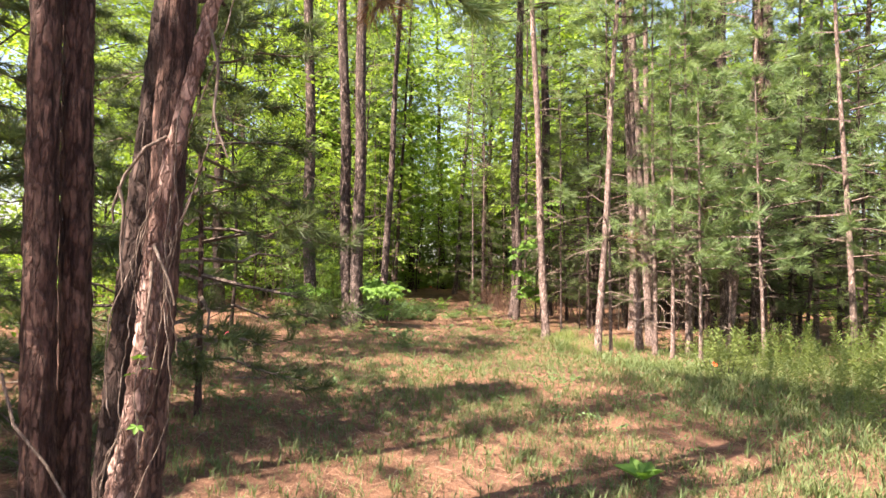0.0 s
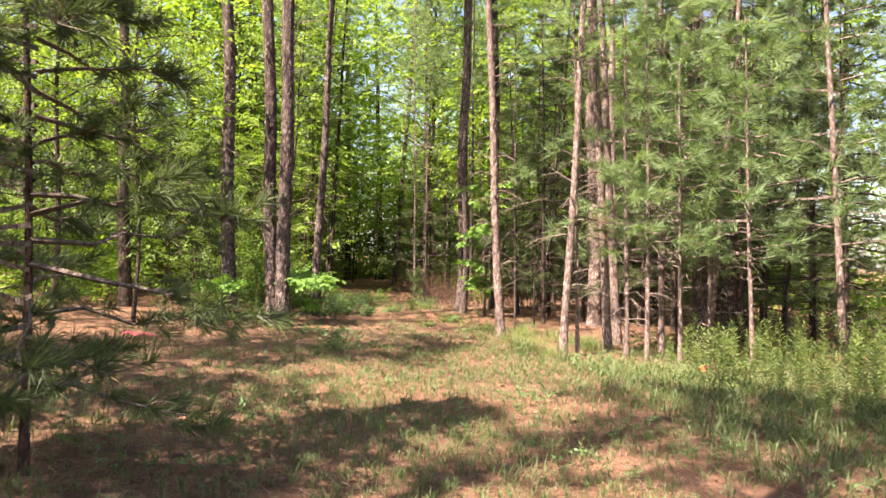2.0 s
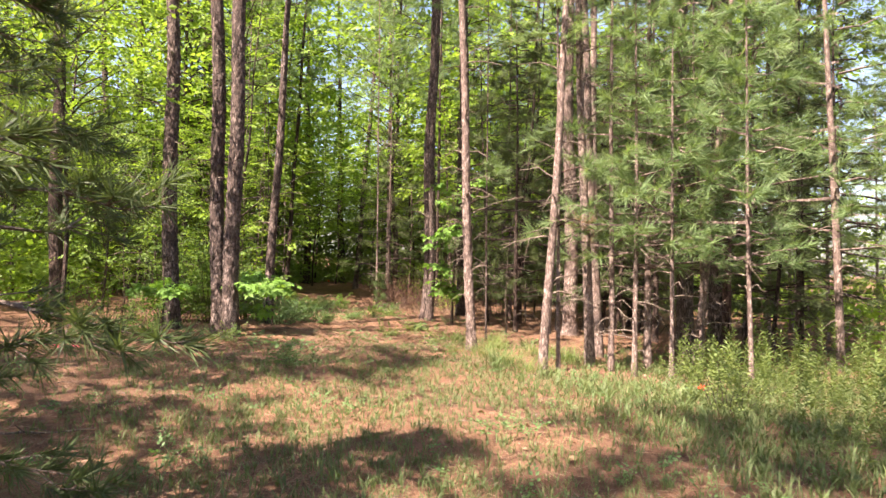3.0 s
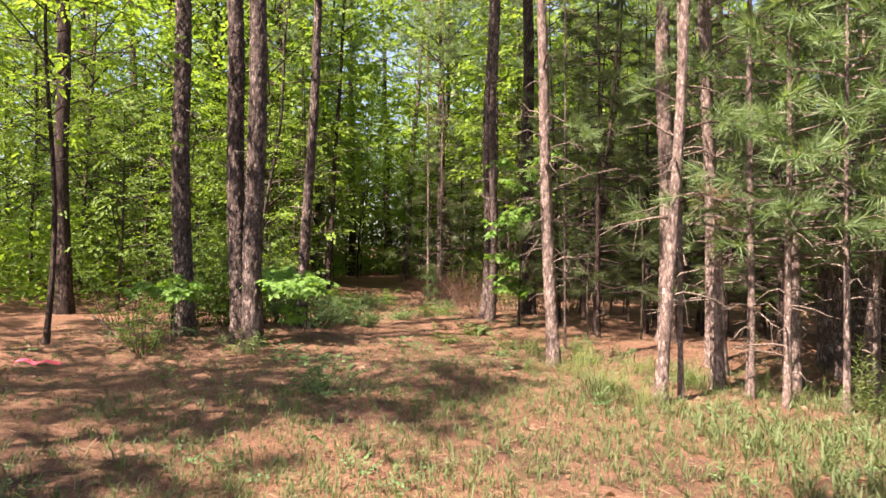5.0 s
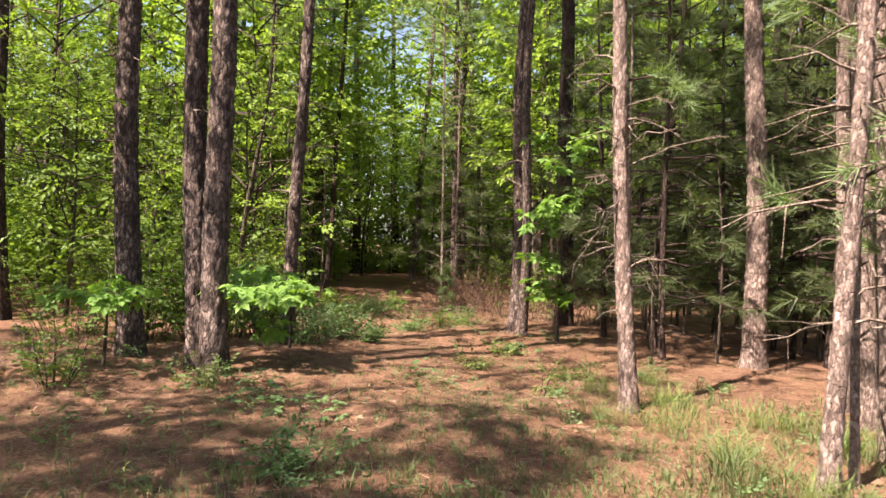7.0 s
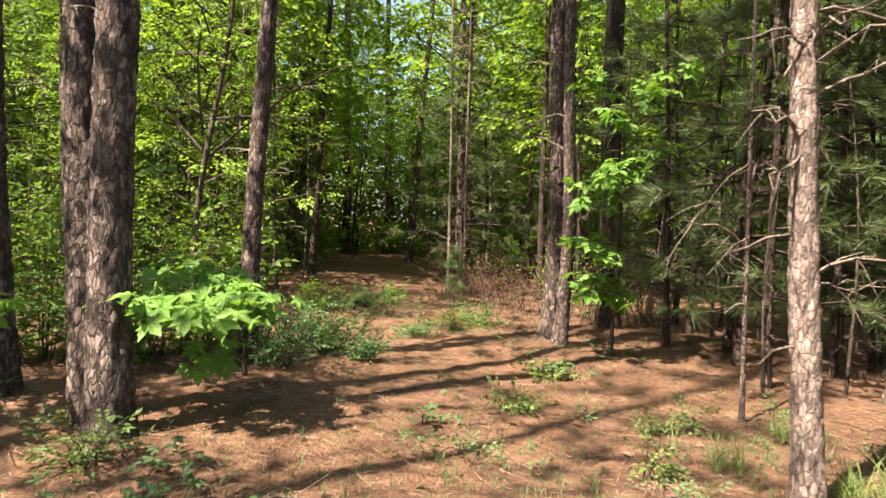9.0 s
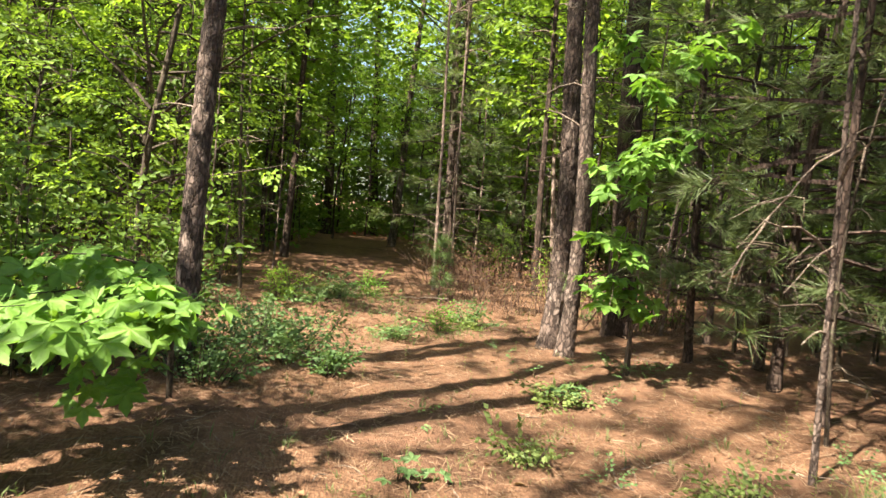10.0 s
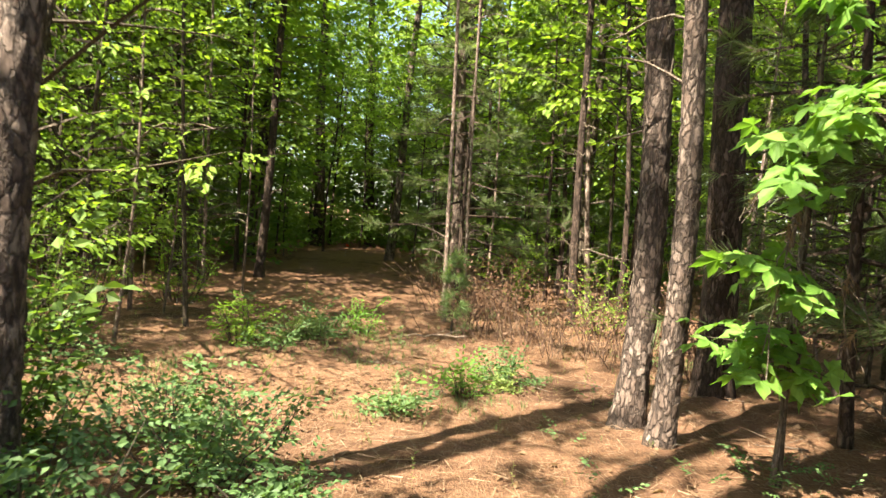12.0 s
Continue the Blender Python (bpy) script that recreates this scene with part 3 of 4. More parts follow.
def hanging_branch(ob, pts, seed, mat, needle, label):
    """A living branch with needle brushes, under a tree."""
    rng = np.random.RandomState(seed)
    p = bent(pts, 8)
    b = part("branch", Geo().tube(p, np.linspace(0.014, 0.005, 8), 6).mesh("branch", BARK_RED, True), ob)
    pos, dirs = [], []
    for i in range(26):
        k = rng.uniform(3.5, 7)
        q = np.array([np.interp(k, range(8), p[:, c]) for c in range(3)])
        e = (p[-1] - p[0]) * 0.4 + rng.normal(0, 0.5, 3)
        e /= np.linalg.norm(e)
        pos.append(q + e * rng.uniform(0.02, 0.22))
        dirs.append(e)
    part("foliage", Geo().stamp(TUFTS[seed % 3], pos, frames_from(dirs, rng), needle).mesh("foliage", mat), b, label)


EDGE_PINE = [o for o in scene.objects if o.parent is None and abs(o.location.x - 2.78) < 1e-4][0]
hanging_branch(EDGE_PINE, [(0.1, 0, 2.75), (0.4, -0.1, 2.85), (0.75, -0.2, 2.7)], 4, NEEDLE, 0.2, "long light green needles")
hanging_branch(EDGE_PINE, [(0.08, 0, 2.0), (0.4, 0.1, 2.15), (0.7, 0.1, 2.0)], 6, DEAD, 0.09, "withered brown needles")
hanging_branch(PALE_PINE, [(-0.2, 0, 3.0), (0.15, 0.1, 3.1), (0.45, 0.15, 2.95)], 7, NEEDLE, 0.17, "light green needles")
C_PINE = [o for o in scene.objects if o.parent is None and abs(o.location.x + 1.268) < 1e-4][0]
hanging_branch(C_PINE, [(0.2, 0, 3.1), (0.7, 0.4, 3.25), (1.1, 0.8, 3.1), (1.42, 1.05, 2.95)], 1, NEEDLE, 0.22, "long light green needles")
hanging_branch(C_PINE, [(0.2, 0, 3.3), (0.5, 0.5, 3.2), (0.8, 0.9, 3.1), (0.9, 1.0, 3.0)], 2, DEAD, 0.18, "withered brown needles")
hanging_branch(C_PINE, [(0.15, 0, 2.6), (0.2, 0.4, 2.75), (0.1, 0.8, 2.7)], 3, NEEDLE_SHADED, 0.14, "green needles coloured dark for shade")


# ---- scattered woods ----
def on_trail(x, y):
    """Whether the place must stay open: the clearing, the trail and the walk."""
    if y < 12.5 and -3.2 < x < 5.5:
        return True
    mid = 0.1 if y < 20 else 0.1 - 0.05 * (y - 20)
    half = 2.6 if y < 19 else max(2.0 - 0.05 * (y - 19), 0.9)
    return y < 36 and abs(x - mid) < half


placed = [(o.location.x, o.location.y) for o in scene.objects if o.parent is None and o.type == "EMPTY"]


def scatter(count, xr, yr, gap, seed, keep=lambda x, y: True):
    rng = np.random.RandomState(seed)
    out, tries = [], 0
    while len(out) < count and tries < count * 60:
        tries += 1
        x, y = rng.uniform(*xr), rng.uniform(*yr)
        if on_trail(x, y) or not keep(x, y) or any((x - a) ** 2 + (y - b) ** 2 < gap * gap for a, b in placed):
            continue
        placed.append((x, y))
        out.append((x, y, rng.uniform(0, 360), rng.uniform(0.85, 1.2)))
    return out


def copies(kinds, spots):
    for i, (x, y, rz, s) in enumerate(spots):
        ob = copy_thing(kinds[i % len(kinds)], Matrix.LocRotScale((x, y, float(gz(x, y))), Euler((radians(-0.5), radians(-1.8), radians(rz))), None))
        ob.scale = (s, s, s)


def build_kinds(maker, spots, n):
    """Builds n originals on the first spots and copies them to the rest."""
    kinds = [maker(k, *spots[k][:2]) for k in range(n)]
    copies(kinds, spots[n:])


def understory(k, x, y, group="hardwood saplings"):
    rng = np.random.RandomState(300 + k)
    h = 4.5 + 0.8 * k
    ob = thing("hardwood_sapling", x, y, "slender young hardwood with bright green leaves in layers", "tree", group)
    g, pts, rad = trunk_geo(h, 0.035 + 0.004 * k, (rng.uniform(-0.06, 0.04), 0), (0.15, 0.1), 7, 0.4, 0, k)
    part("trunk", g.mesh("trunk", STEM, True), ob)
    li, le = broad_crown(0.7, h, 1.5 + 0.15 * k, 44, 310 + k, 0.78, 8)
    part("branchwork", li.mesh("limbs", STEM), ob)
    part("foliage", le.mesh("leaves", BROAD if k % 3 else BROAD_DULL_SHADED), ob)
    return ob


def hardwood(k, x, y, per=6):
    ob = thing("hardwood_tree", x, y, "tall hardwood with a loose sunlit green crown", "tree", "hardwoods behind the pines")
    h = 13.0 + k
    g, pts, rad = trunk_geo(h, 0.10 + 0.02 * k, (-0.02, 0), (0.2, 0.2), 9, 0.5, 0, 40 + k)
    part("trunk", g.mesh("trunk", STEM, True), ob)
    li, le = broad_crown(4.0, h, 2.9, 80, 410 + k, 1.9, per)
    part("branchwork", li.mesh("limbs", STEM), ob)
    part("foliage", le.mesh("leaves", BROAD), ob)
    return ob


def young_pine(k, x, y):
    ob = thing("young_pine", x, y, "young pine with long light green needles and thin dead lower branches", "tree", "young pines")
    h = 5.0 + 0.9 * k
    g, pts, rad = trunk_geo(h, 0.035 + 0.006 * k, (-0.03, 0), (0.05, 0.05), 8, 0.4, 0, 60 + k)
    part("trunk", g.mesh("trunk", BARK_PALE, True), ob)
    rng = np.random.RandomState(k)
    part("dead_branchwork", stub_geo(pts, rad, rng.uniform(0.3, 2.4, 13), rng, 0.2, 0.6).mesh("dead_branchwork", TWIG), ob, "bare dead lower branches")
    li, le = pine_crown(1.5, h, 1.3, 36, 510 + k, False, 0.27, 5, 0.1, 0.15)
    part("branchwork", li.mesh("limbs", BARK_PALE), ob)
    part("foliage", le.mesh("needles", NEEDLE), ob)
    return ob


def plain_pine(k, x, y):
    return tall_pine(x, y, 0.2 + 0.05 * k, seed=900 + k, stubs=12, height=16.0 + k, bark=(BARK, BARK_SHADED, BARK)[k % 3], crown_z=8 + k)


def drooping_pine(k, x, y, reach=2.1, top=7.0, low=0.15, count=46):
    """A shaded pine with limbs down to the ground."""
    ob = thing("drooping_pine", x, y, "shaded pine with drooping dark branches down to the ground", "tree", "shaded pines beside the clearing")
    g, pts, rad = trunk_geo(top, 0.03 if k == 0 else 0.06, (-0.03, 0), (0.05, 0.05), 10, 0.4, 0, 70 + k)
    part("trunk", g.mesh("trunk", BARK_RED, True), ob)
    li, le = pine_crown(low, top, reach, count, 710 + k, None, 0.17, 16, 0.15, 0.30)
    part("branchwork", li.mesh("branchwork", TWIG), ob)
    # these needles are coloured dark in place of deeper shade
    part("foliage", le.mesh("foliage", NEEDLE_SHADED), ob)
    return ob


# the last two stand out of view, added for the shade they throw
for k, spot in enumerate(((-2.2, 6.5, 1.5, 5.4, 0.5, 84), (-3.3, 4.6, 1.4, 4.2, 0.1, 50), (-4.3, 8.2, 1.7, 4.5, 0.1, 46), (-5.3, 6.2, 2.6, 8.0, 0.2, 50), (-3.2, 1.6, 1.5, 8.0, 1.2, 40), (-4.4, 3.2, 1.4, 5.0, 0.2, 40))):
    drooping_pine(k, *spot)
    placed.append(spot[:2])


def shade_sapling(k, x, y):
    """A thin dark stem with leaves only high up."""
    h = 6.0 + k
    ob = thing("thin_sapling", x, y, "thin dark sapling stem with leaves high above", "tree", "thin dark saplings")
    g, pts, rad = trunk_geo(h, 0.03 + 0.012 * k, (-0.03 + 0.02 * k, 0), (0.12, 0.08), 7, 0.4, 0, 80 + k)
    part("trunk", g.mesh("trunk", BARK_SHADED, True), ob)
    li, le = broad_crown(2.4, h, 1.3, 34, 810 + k, 1.0, 6)
    part("branchwork", li.mesh("branchwork", STEM), ob)
    part("foliage", le.mesh("foliage", BROAD), ob)
    return ob


def bare_stem(k, x, y):
    """A slender stem with a few dead twigs and no leaves in reach."""
    rng = np.random.RandomState(140 + k)
    h = 3.2 + 0.5 * k
    ob = thing("bare_stem", x, y, ("thin pale bare sapling stem with dead twigs", "thin dark bare sapling stem with dead twigs")[k % 2], "sapling", "bare sapling stems")
    g, pts, rad = trunk_geo(h, 0.014 + 0.003 * k, (rng.uniform(-0.10, 0.10), rng.uniform(-0.05, 0.05)), (rng.uniform(-0.25, 0.25), 0.1), 6, 0.35, 0, 140 + k, 0.2)
    part("trunk", g.mesh("trunk", (BARK_PALE, STEM)[k % 2], True), ob)
    part("dead_branchwork", stub_geo(pts, rad, rng.uniform(0.5, h * 0.95, 9), rng, 0.15, 0.7).mesh("dead_branchwork", TWIG if k % 2 == 0 else STEM), ob, "fine dead twigs")
    return ob


def bushy_pine(k, x, y):
    """A pine with long-needled limbs nearly to the ground."""
    ob = thing("bushy_pine", x, y, "young pine with long needles on limbs close to the ground", "tree", "bushy pines at the dark edge")
    h = 5.4 + 0.9 * k
    g, pts, rad = trunk_geo(h, 0.04 + 0.005 * k, (-0.03, 0), (0.05, 0.05), 8, 0.4, 0, 90 + k)
    part("trunk", g.mesh("trunk", BARK_SHADED, True), ob)
    rng = np.random.RandomState(20 + k)
    part("dead_branchwork", stub_geo(pts, rad, rng.uniform(0.3, 3.0, 9), rng, 0.25, 0.8).mesh("dead_branchwork", STEM), ob, "bare dead lower branches")
    # shade of the dark edge is put into needle and bark colour
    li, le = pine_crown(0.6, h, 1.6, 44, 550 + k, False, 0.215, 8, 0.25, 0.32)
    part("branchwork", li.mesh("branchwork", BARK_SHADED), ob)
    part("foliage", le.mesh("foliage", NEEDLE_SHADE_DIM), ob)
    return ob


# unseen pines added to shade the clearing; only the second one's trunk shows
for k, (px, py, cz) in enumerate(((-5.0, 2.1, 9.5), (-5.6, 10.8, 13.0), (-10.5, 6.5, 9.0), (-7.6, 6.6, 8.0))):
    tall_pine(px, py, 0.26, seed=930 + k, stubs=12, height=cz + 8, bark=BARK_SHADED, crown_z=cz, label="tall dark pine set beside the clearing to shade it", stub_lo=3.0, spread=0.65 if k == 1 else 1.0)
    placed.append((px, py))


def lane(x, y):
    """How far a place lies across the way that the sun shines."""
    return -0.6 * x + 0.8 * y


# young pines of the sunny edge, thick towards the open clearing
build_kinds(bushy_pine, scatter(28, (3.0, 9.5), (13.6, 22.5), 0.75, 15, lambda x, y: x > 3.3 + 0.35 * max(0, 15.5 - y) and not (x < 5.0 and y < 17.2)), 3)
build_kinds(young_pine, scatter(22, (4.4, 13.5), (7.5, 22.0), 0.8, 5, lambda x, y: (y > 13.0 or x > 5.4 + 0.25 * (12.5 - y))), 4)
build_kinds(young_pine, [(4.42, 12.05, 0, 1.0), (4.1, 12.5, 80, 0.9), (3.88, 12.85, 200, 0.9), (4.6, 13.2, 130, 1.0), (5.3, 11.6, 20, 1.0), (5.2, 12.7, 300, 1.0), (4.9, 13.9, 60, 1.0)], 4)
build_kinds(plain_pine, scatter(20, (-18, 18), (17.0, 48.0), 2.4, 6, lambda x, y: not (x < -3 and 8 < lane(x, y) < 18.6)), 3)
build_kinds(understory, scatter(74, (-13, 13), (17.5, 40.0), 0.9, 7, lambda x, y: (x < -2.6 or y > 23.5) and not (abs(x) < 4.5 and y > 26) and abs(x) < 4 + 0.28 * y and not (x < -2.4 and lane(x, y) < 18.3) and not (x < -6 and lane(x, y) < 21.5)), 6)
build_kinds(shade_sapling, scatter(64, (-8, 8), (25.0, 46.0), 0.6, 9), 3)
build_kinds(bushy_pine, scatter(7, (-5, 6), (24.0, 33.0), 1.2, 19), 3)
# two saplings added left of the pines to shade the ground there
build_kinds(lambda k, x, y: shade_sapling(k + 1, x, y), [(-4.6, 15.6, 0, 1.0), (-5.6, 14.5, 70, 1.0)], 2)
build_kinds(bare_stem, scatter(46, (-7.5, 6.0), (20.5, 36.0), 0.45, 23, lambda x, y: abs(x) < 2.0 + 0.17 * y), 6)
build_kinds(lambda k, x, y: bare_stem(2 * k + 1, x, y), scatter(16, (2.9, 7.0), (17.0, 23.0), 0.4, 24), 3)
build_kinds(hardwood, scatter(26, (-24, 24), (24.0, 54.0), 1.8, 8, lambda x, y: abs(x) < 6 + 0.4 * y), 3)
build_kinds(hardwood, [(x, y, 70 * i, 1.0) for i, (x, y) in enumerate(((-5.2, 27.4), (-3.6, 29.0), (-7.2, 29.5), (-2.9, 33.0), (1.9, 30.0), (-5.6, 34.0), (4.2, 28.4)))], 3)
# hardwood with a thinned crown, added only to dapple the ground with shade
build_kinds(lambda k, x, y: hardwood(k, x, y, 2), [(-7.2, 10.1, 0, 1.0)], 1)
# trees added unseen behind and beside the walk, closing the woods, shading the clearing
build_kinds(plain_pine, [(x, y, 40 * i, 1.0) for i, (x, y) in enumerate(((-9.5, 0.2), (-12.5, 6.5), (2.5, -5.0), (6.0, -3.0), (-1.5, -6.0), (9.0, 2.0), (-13.0, 11.5), (-14.0, 4.0), (-11.0, -1.0), (11.5, 6.0), (-15.0, 14.5)))], 3)
build_kinds(understory, [(x, y, 50 * i, 1.0) for i, (x, y) in enumerate(((-6.6, 2.2), (-7.6, 5.4), (-5.0, -3.0), (4.5, -5.0), (8.0, -2.0), (10.0, 4.0), (-2.0, -8.0)))], 6)


# ---- low growth ----
def field(count, xr, yr, seed, weight):
    """Random places on the ground, kept by weight."""
    rng = np.random.RandomState(seed)
    x, y = rng.uniform(*xr, count), rng.uniform(*yr, count)
    keep = rng.uniform(0, 1, count) < weight(x, y)
    return x[keep], y[keep], rng


def patchy(x, y, s=1.0, o=0.0):
    return 0.5 + 0.25 * (np.sin(1.7 * s * x + 0.9 * s * y + o) + np.sin(-1.1 * s * x + 1.9 * s * y + 2 * o + 1)) + 0.2 * np.sin(4.3 * s * x + 3.1 * s * y + o)


def grass_weight(x, y):
    w = patchy(x, y) * 0.9
    w = w * np.clip((13.6 + 0.15 * x - y) / 3.0, 0.06, 1.0) + 0.12 * (y < 16)
    w = w * np.where(x < -1.0, 0.55, 1.0) + np.clip((x - 2.6) / 2.5, 0, 0.6) * (y < 11.2) * (y > 2.5)
    w = w + 0.35 * np.clip(patchy(x, y, 1.4, 0.7) * 1.6 - 0.5, 0, 1) * (x > 0.4) * (x < 3.6) * (y > 11.5) * (y < 17.5)
    w = w + 0.3 * np.clip(patchy(x, y, 1.1, 2.1) * 1.5 - 0.35, 0, 1) * (x > -2.4) * (x < 1.2) * (y > 9.0) * (y < 13.4)
    w = w + 0.45 * np.clip((x + 2.6) / 1.5, 0, 1) * np.clip((15.6 - y) / 2.5, 0, 1) * (y > 4.5) * np.clip(patchy(x, y, 1.0, 1.3) * 3.0 - 0.9, 0.08, 1)
    w = w * np.where((x > 2.6) & (y > 15.0), 0.15, 1.0) * np.where(y > 17, 0.5, 1.0)
    return w + 0.4 * np.clip(patchy(x, y, 1.3, 0.4) * 2.2 - 0.6, 0, 1) * (x > -1.8) * (x < 1.3) * (y > 20.2) * (y < 23.8)


def upright(rng, n):
    a = rng.uniform(0, 2 * math.pi, n)
    m = np.zeros((n, 3, 3))
    m[:, 0, 0], m[:, 0, 1], m[:, 1, 0], m[:, 1, 1], m[:, 2, 2] = np.cos(a), -np.sin(a), np.sin(a), np.cos(a), 1
    return m


def stuff(name, geo, mat, label, category):
    return tagged(new(name, geo.mesh(name, mat)), label, category, kind="stuff")


x, y, rng = field(84000, (-6, 9), (1.5, 24), 31, grass_weight)
g = Geo()
for k in range(4):
    s = np.arange(len(x)) % 4 == k
    g.stamp(blade_template(6, 50 + k, 1.3, 0.025), np.stack([x[s], y[s], gz(x[s], y[s])], 1), upright(rng, s.sum()), rng.uniform(0.06, 0.16, s.sum()) * np.where(y[s] > 12.5, 0.8, 1.0) * (1 + 0.7 * (x[s] > 2.5) * rng.uniform(0, 1, s.sum())))
stuff("grass", g, GRASS, "thin green grass growing in patches through fallen needles", "grass")

# fallen needles lying about
x, y, rng = field(75000, (-4.5, 5.5), (3, 25), 32, lambda x, y: 0.55 + 0.45 * (y > 12))
a, tilt = rng.uniform(0, 2 * math.pi, len(x)), rng.normal(0, 0.12, len(x))
d = np.stack([np.cos(a), np.sin(a), tilt], 1)
g = Geo().stamp((np.array([(-0.016, -0.5, 0), (0.016, -0.5, 0), (0.03, 0.5, 0.02)]), [(0, 1, 2)]), np.stack([x, y, gz(x, y) + rng.uniform(0.004, 0.03, len(x))], 1), frames_from(d, rng, 0.3), rng.uniform(0.08, 0.2, len(x)))
stuff("needle_litter", g, STRAW, "loose tan and orange fallen pine needles", "needles")


def weed_template(seed, leaves=44):
    """An upright weed with narrow leaves; unit height."""
    rng = np.random.RandomState(seed)
    g = Geo()
    stem = np.array([(0.05 * math.sin(3 * u), 0.04 * u, u) for u in np.linspace(-0.05, 1, 5)])
    v, dirs = [], []
    for i in range(leaves):
        u = 0.15 + 0.85 * i / leaves
        a = 2.4 * i
        v.append((0.05 * math.sin(3 * u), 0.04 * u, u))
        dirs.append((math.cos(a), math.sin(a), 0.5 + 0.6 * u))
    g.stamp(leaf_shape(0.13, 0.03, 0.3), v, frames_from(np.array(dirs), rng, 0.3), 0.115 * rng.uniform(0.5, 1.3, leaves))
    for k in range(4):
        p, q = stem[k], stem[k + 1]
        g.add([p + (0.006, 0, 0), p - (0.006, 0, 0), q], [(0, 1, 2)])
    return np.concatenate(g.v), g.f


def weed_weight(x, y):
    return np.clip((x - 3.3 - 0.25 * np.maximum(9.0 - y, 0)) / 1.4, 0, 1) * np.clip((13.2 - y) / 2, 0, 1) * np.clip(0.35 + patchy(x, y, 1.3, 2.0), 0, 1)


x, y, rng = field(1700, (3.2, 10.5), (4.0, 13.2), 33, weed_weight)
g = Geo()
for k in range(3):
    s = np.arange(len(x)) % 3 == k
    g.stamp(weed_template(60 + k), np.stack([x[s], y[s], gz(x[s], y[s])], 1), upright(rng, s.sum()), rng.uniform(0.2, 0.68, s.sum()) + 0.04 * (x[s] - 3.5))
stuff("tall_weeds", g, WEED, "dense tall green weeds at the sunny edge of the clearing", "weeds")

# small leafy seedlings over the ground
x, y, rng = field(1300, (-5, 4), (4, 27), 34, lambda x, y: (0.25 + 0.6 * patchy(x, y, 0.8, 1.0)) * (0.6 + 0.4 * (y > 16)))
g = Geo()
for k in range(2):
    s = np.arange(len(x)) % 2 == k
    g.stamp(weed_template(70 + k, 12), np.stack([x[s], y[s], gz(x[s], y[s])], 1), upright(rng, s.sum()), rng.uniform(0.08, 0.26, s.sum()))
stuff("seedlings", g, WEED, "small green seedlings scattered over the needles", "seedlings")


def shrub(x, y, w, h, mat, count, seed, label, leaf=0.42, group="low shrubs", cat="shrub"):
    """A low bush of many stems with leafy twigs."""
    rng = np.random.RandomState(seed)
    ob = thing("shrub", x, y, label, cat, group)
    stems, leaf_g, pos, dirs = Geo(), Geo(), [], []
    w *= 1.3
    for i in range(int(count * 0.8)):
        a, r = rng.uniform(0, 2 * math.pi), w * math.sqrt(rng.uniform(0, 1)) * 0.5
        tip = np.array([r * math.cos(a), r * math.sin(a) * 0.8, h * rng.uniform(0.3, 1.15) * (1 - 0.5 * (r / w) ** 2)])
        base = np.array([tip[0] * 0.4, tip[1] * 0.4, -0.02])
        stems.tube([base, (base + tip) / 2 + rng.normal(0, 0.03, 3), tip], [0.006, 0.004, 0.002], 4)
        for u in (0.22, 0.45, 0.65, 0.85, 1.0):
            pos.append(base + (tip - base) * u)
            dirs.append((rng.normal(), rng.normal(), rng.uniform(-0.1, 0.9)))
    pick = rng.randint(0, 3, len(pos))
    for k in range(3):
        s = pick == k
        leaf_g.stamp(SPRAYS[k], np.array(pos)[s], frames_from(np.array(dirs)[s], rng, 0.5), leaf * rng.uniform(0.7, 1.2, s.sum()))
    part("branchwork", stems.mesh("branchwork", STEM), ob)
    part("foliage", leaf_g.mesh("foliage", mat), ob)
    return ob


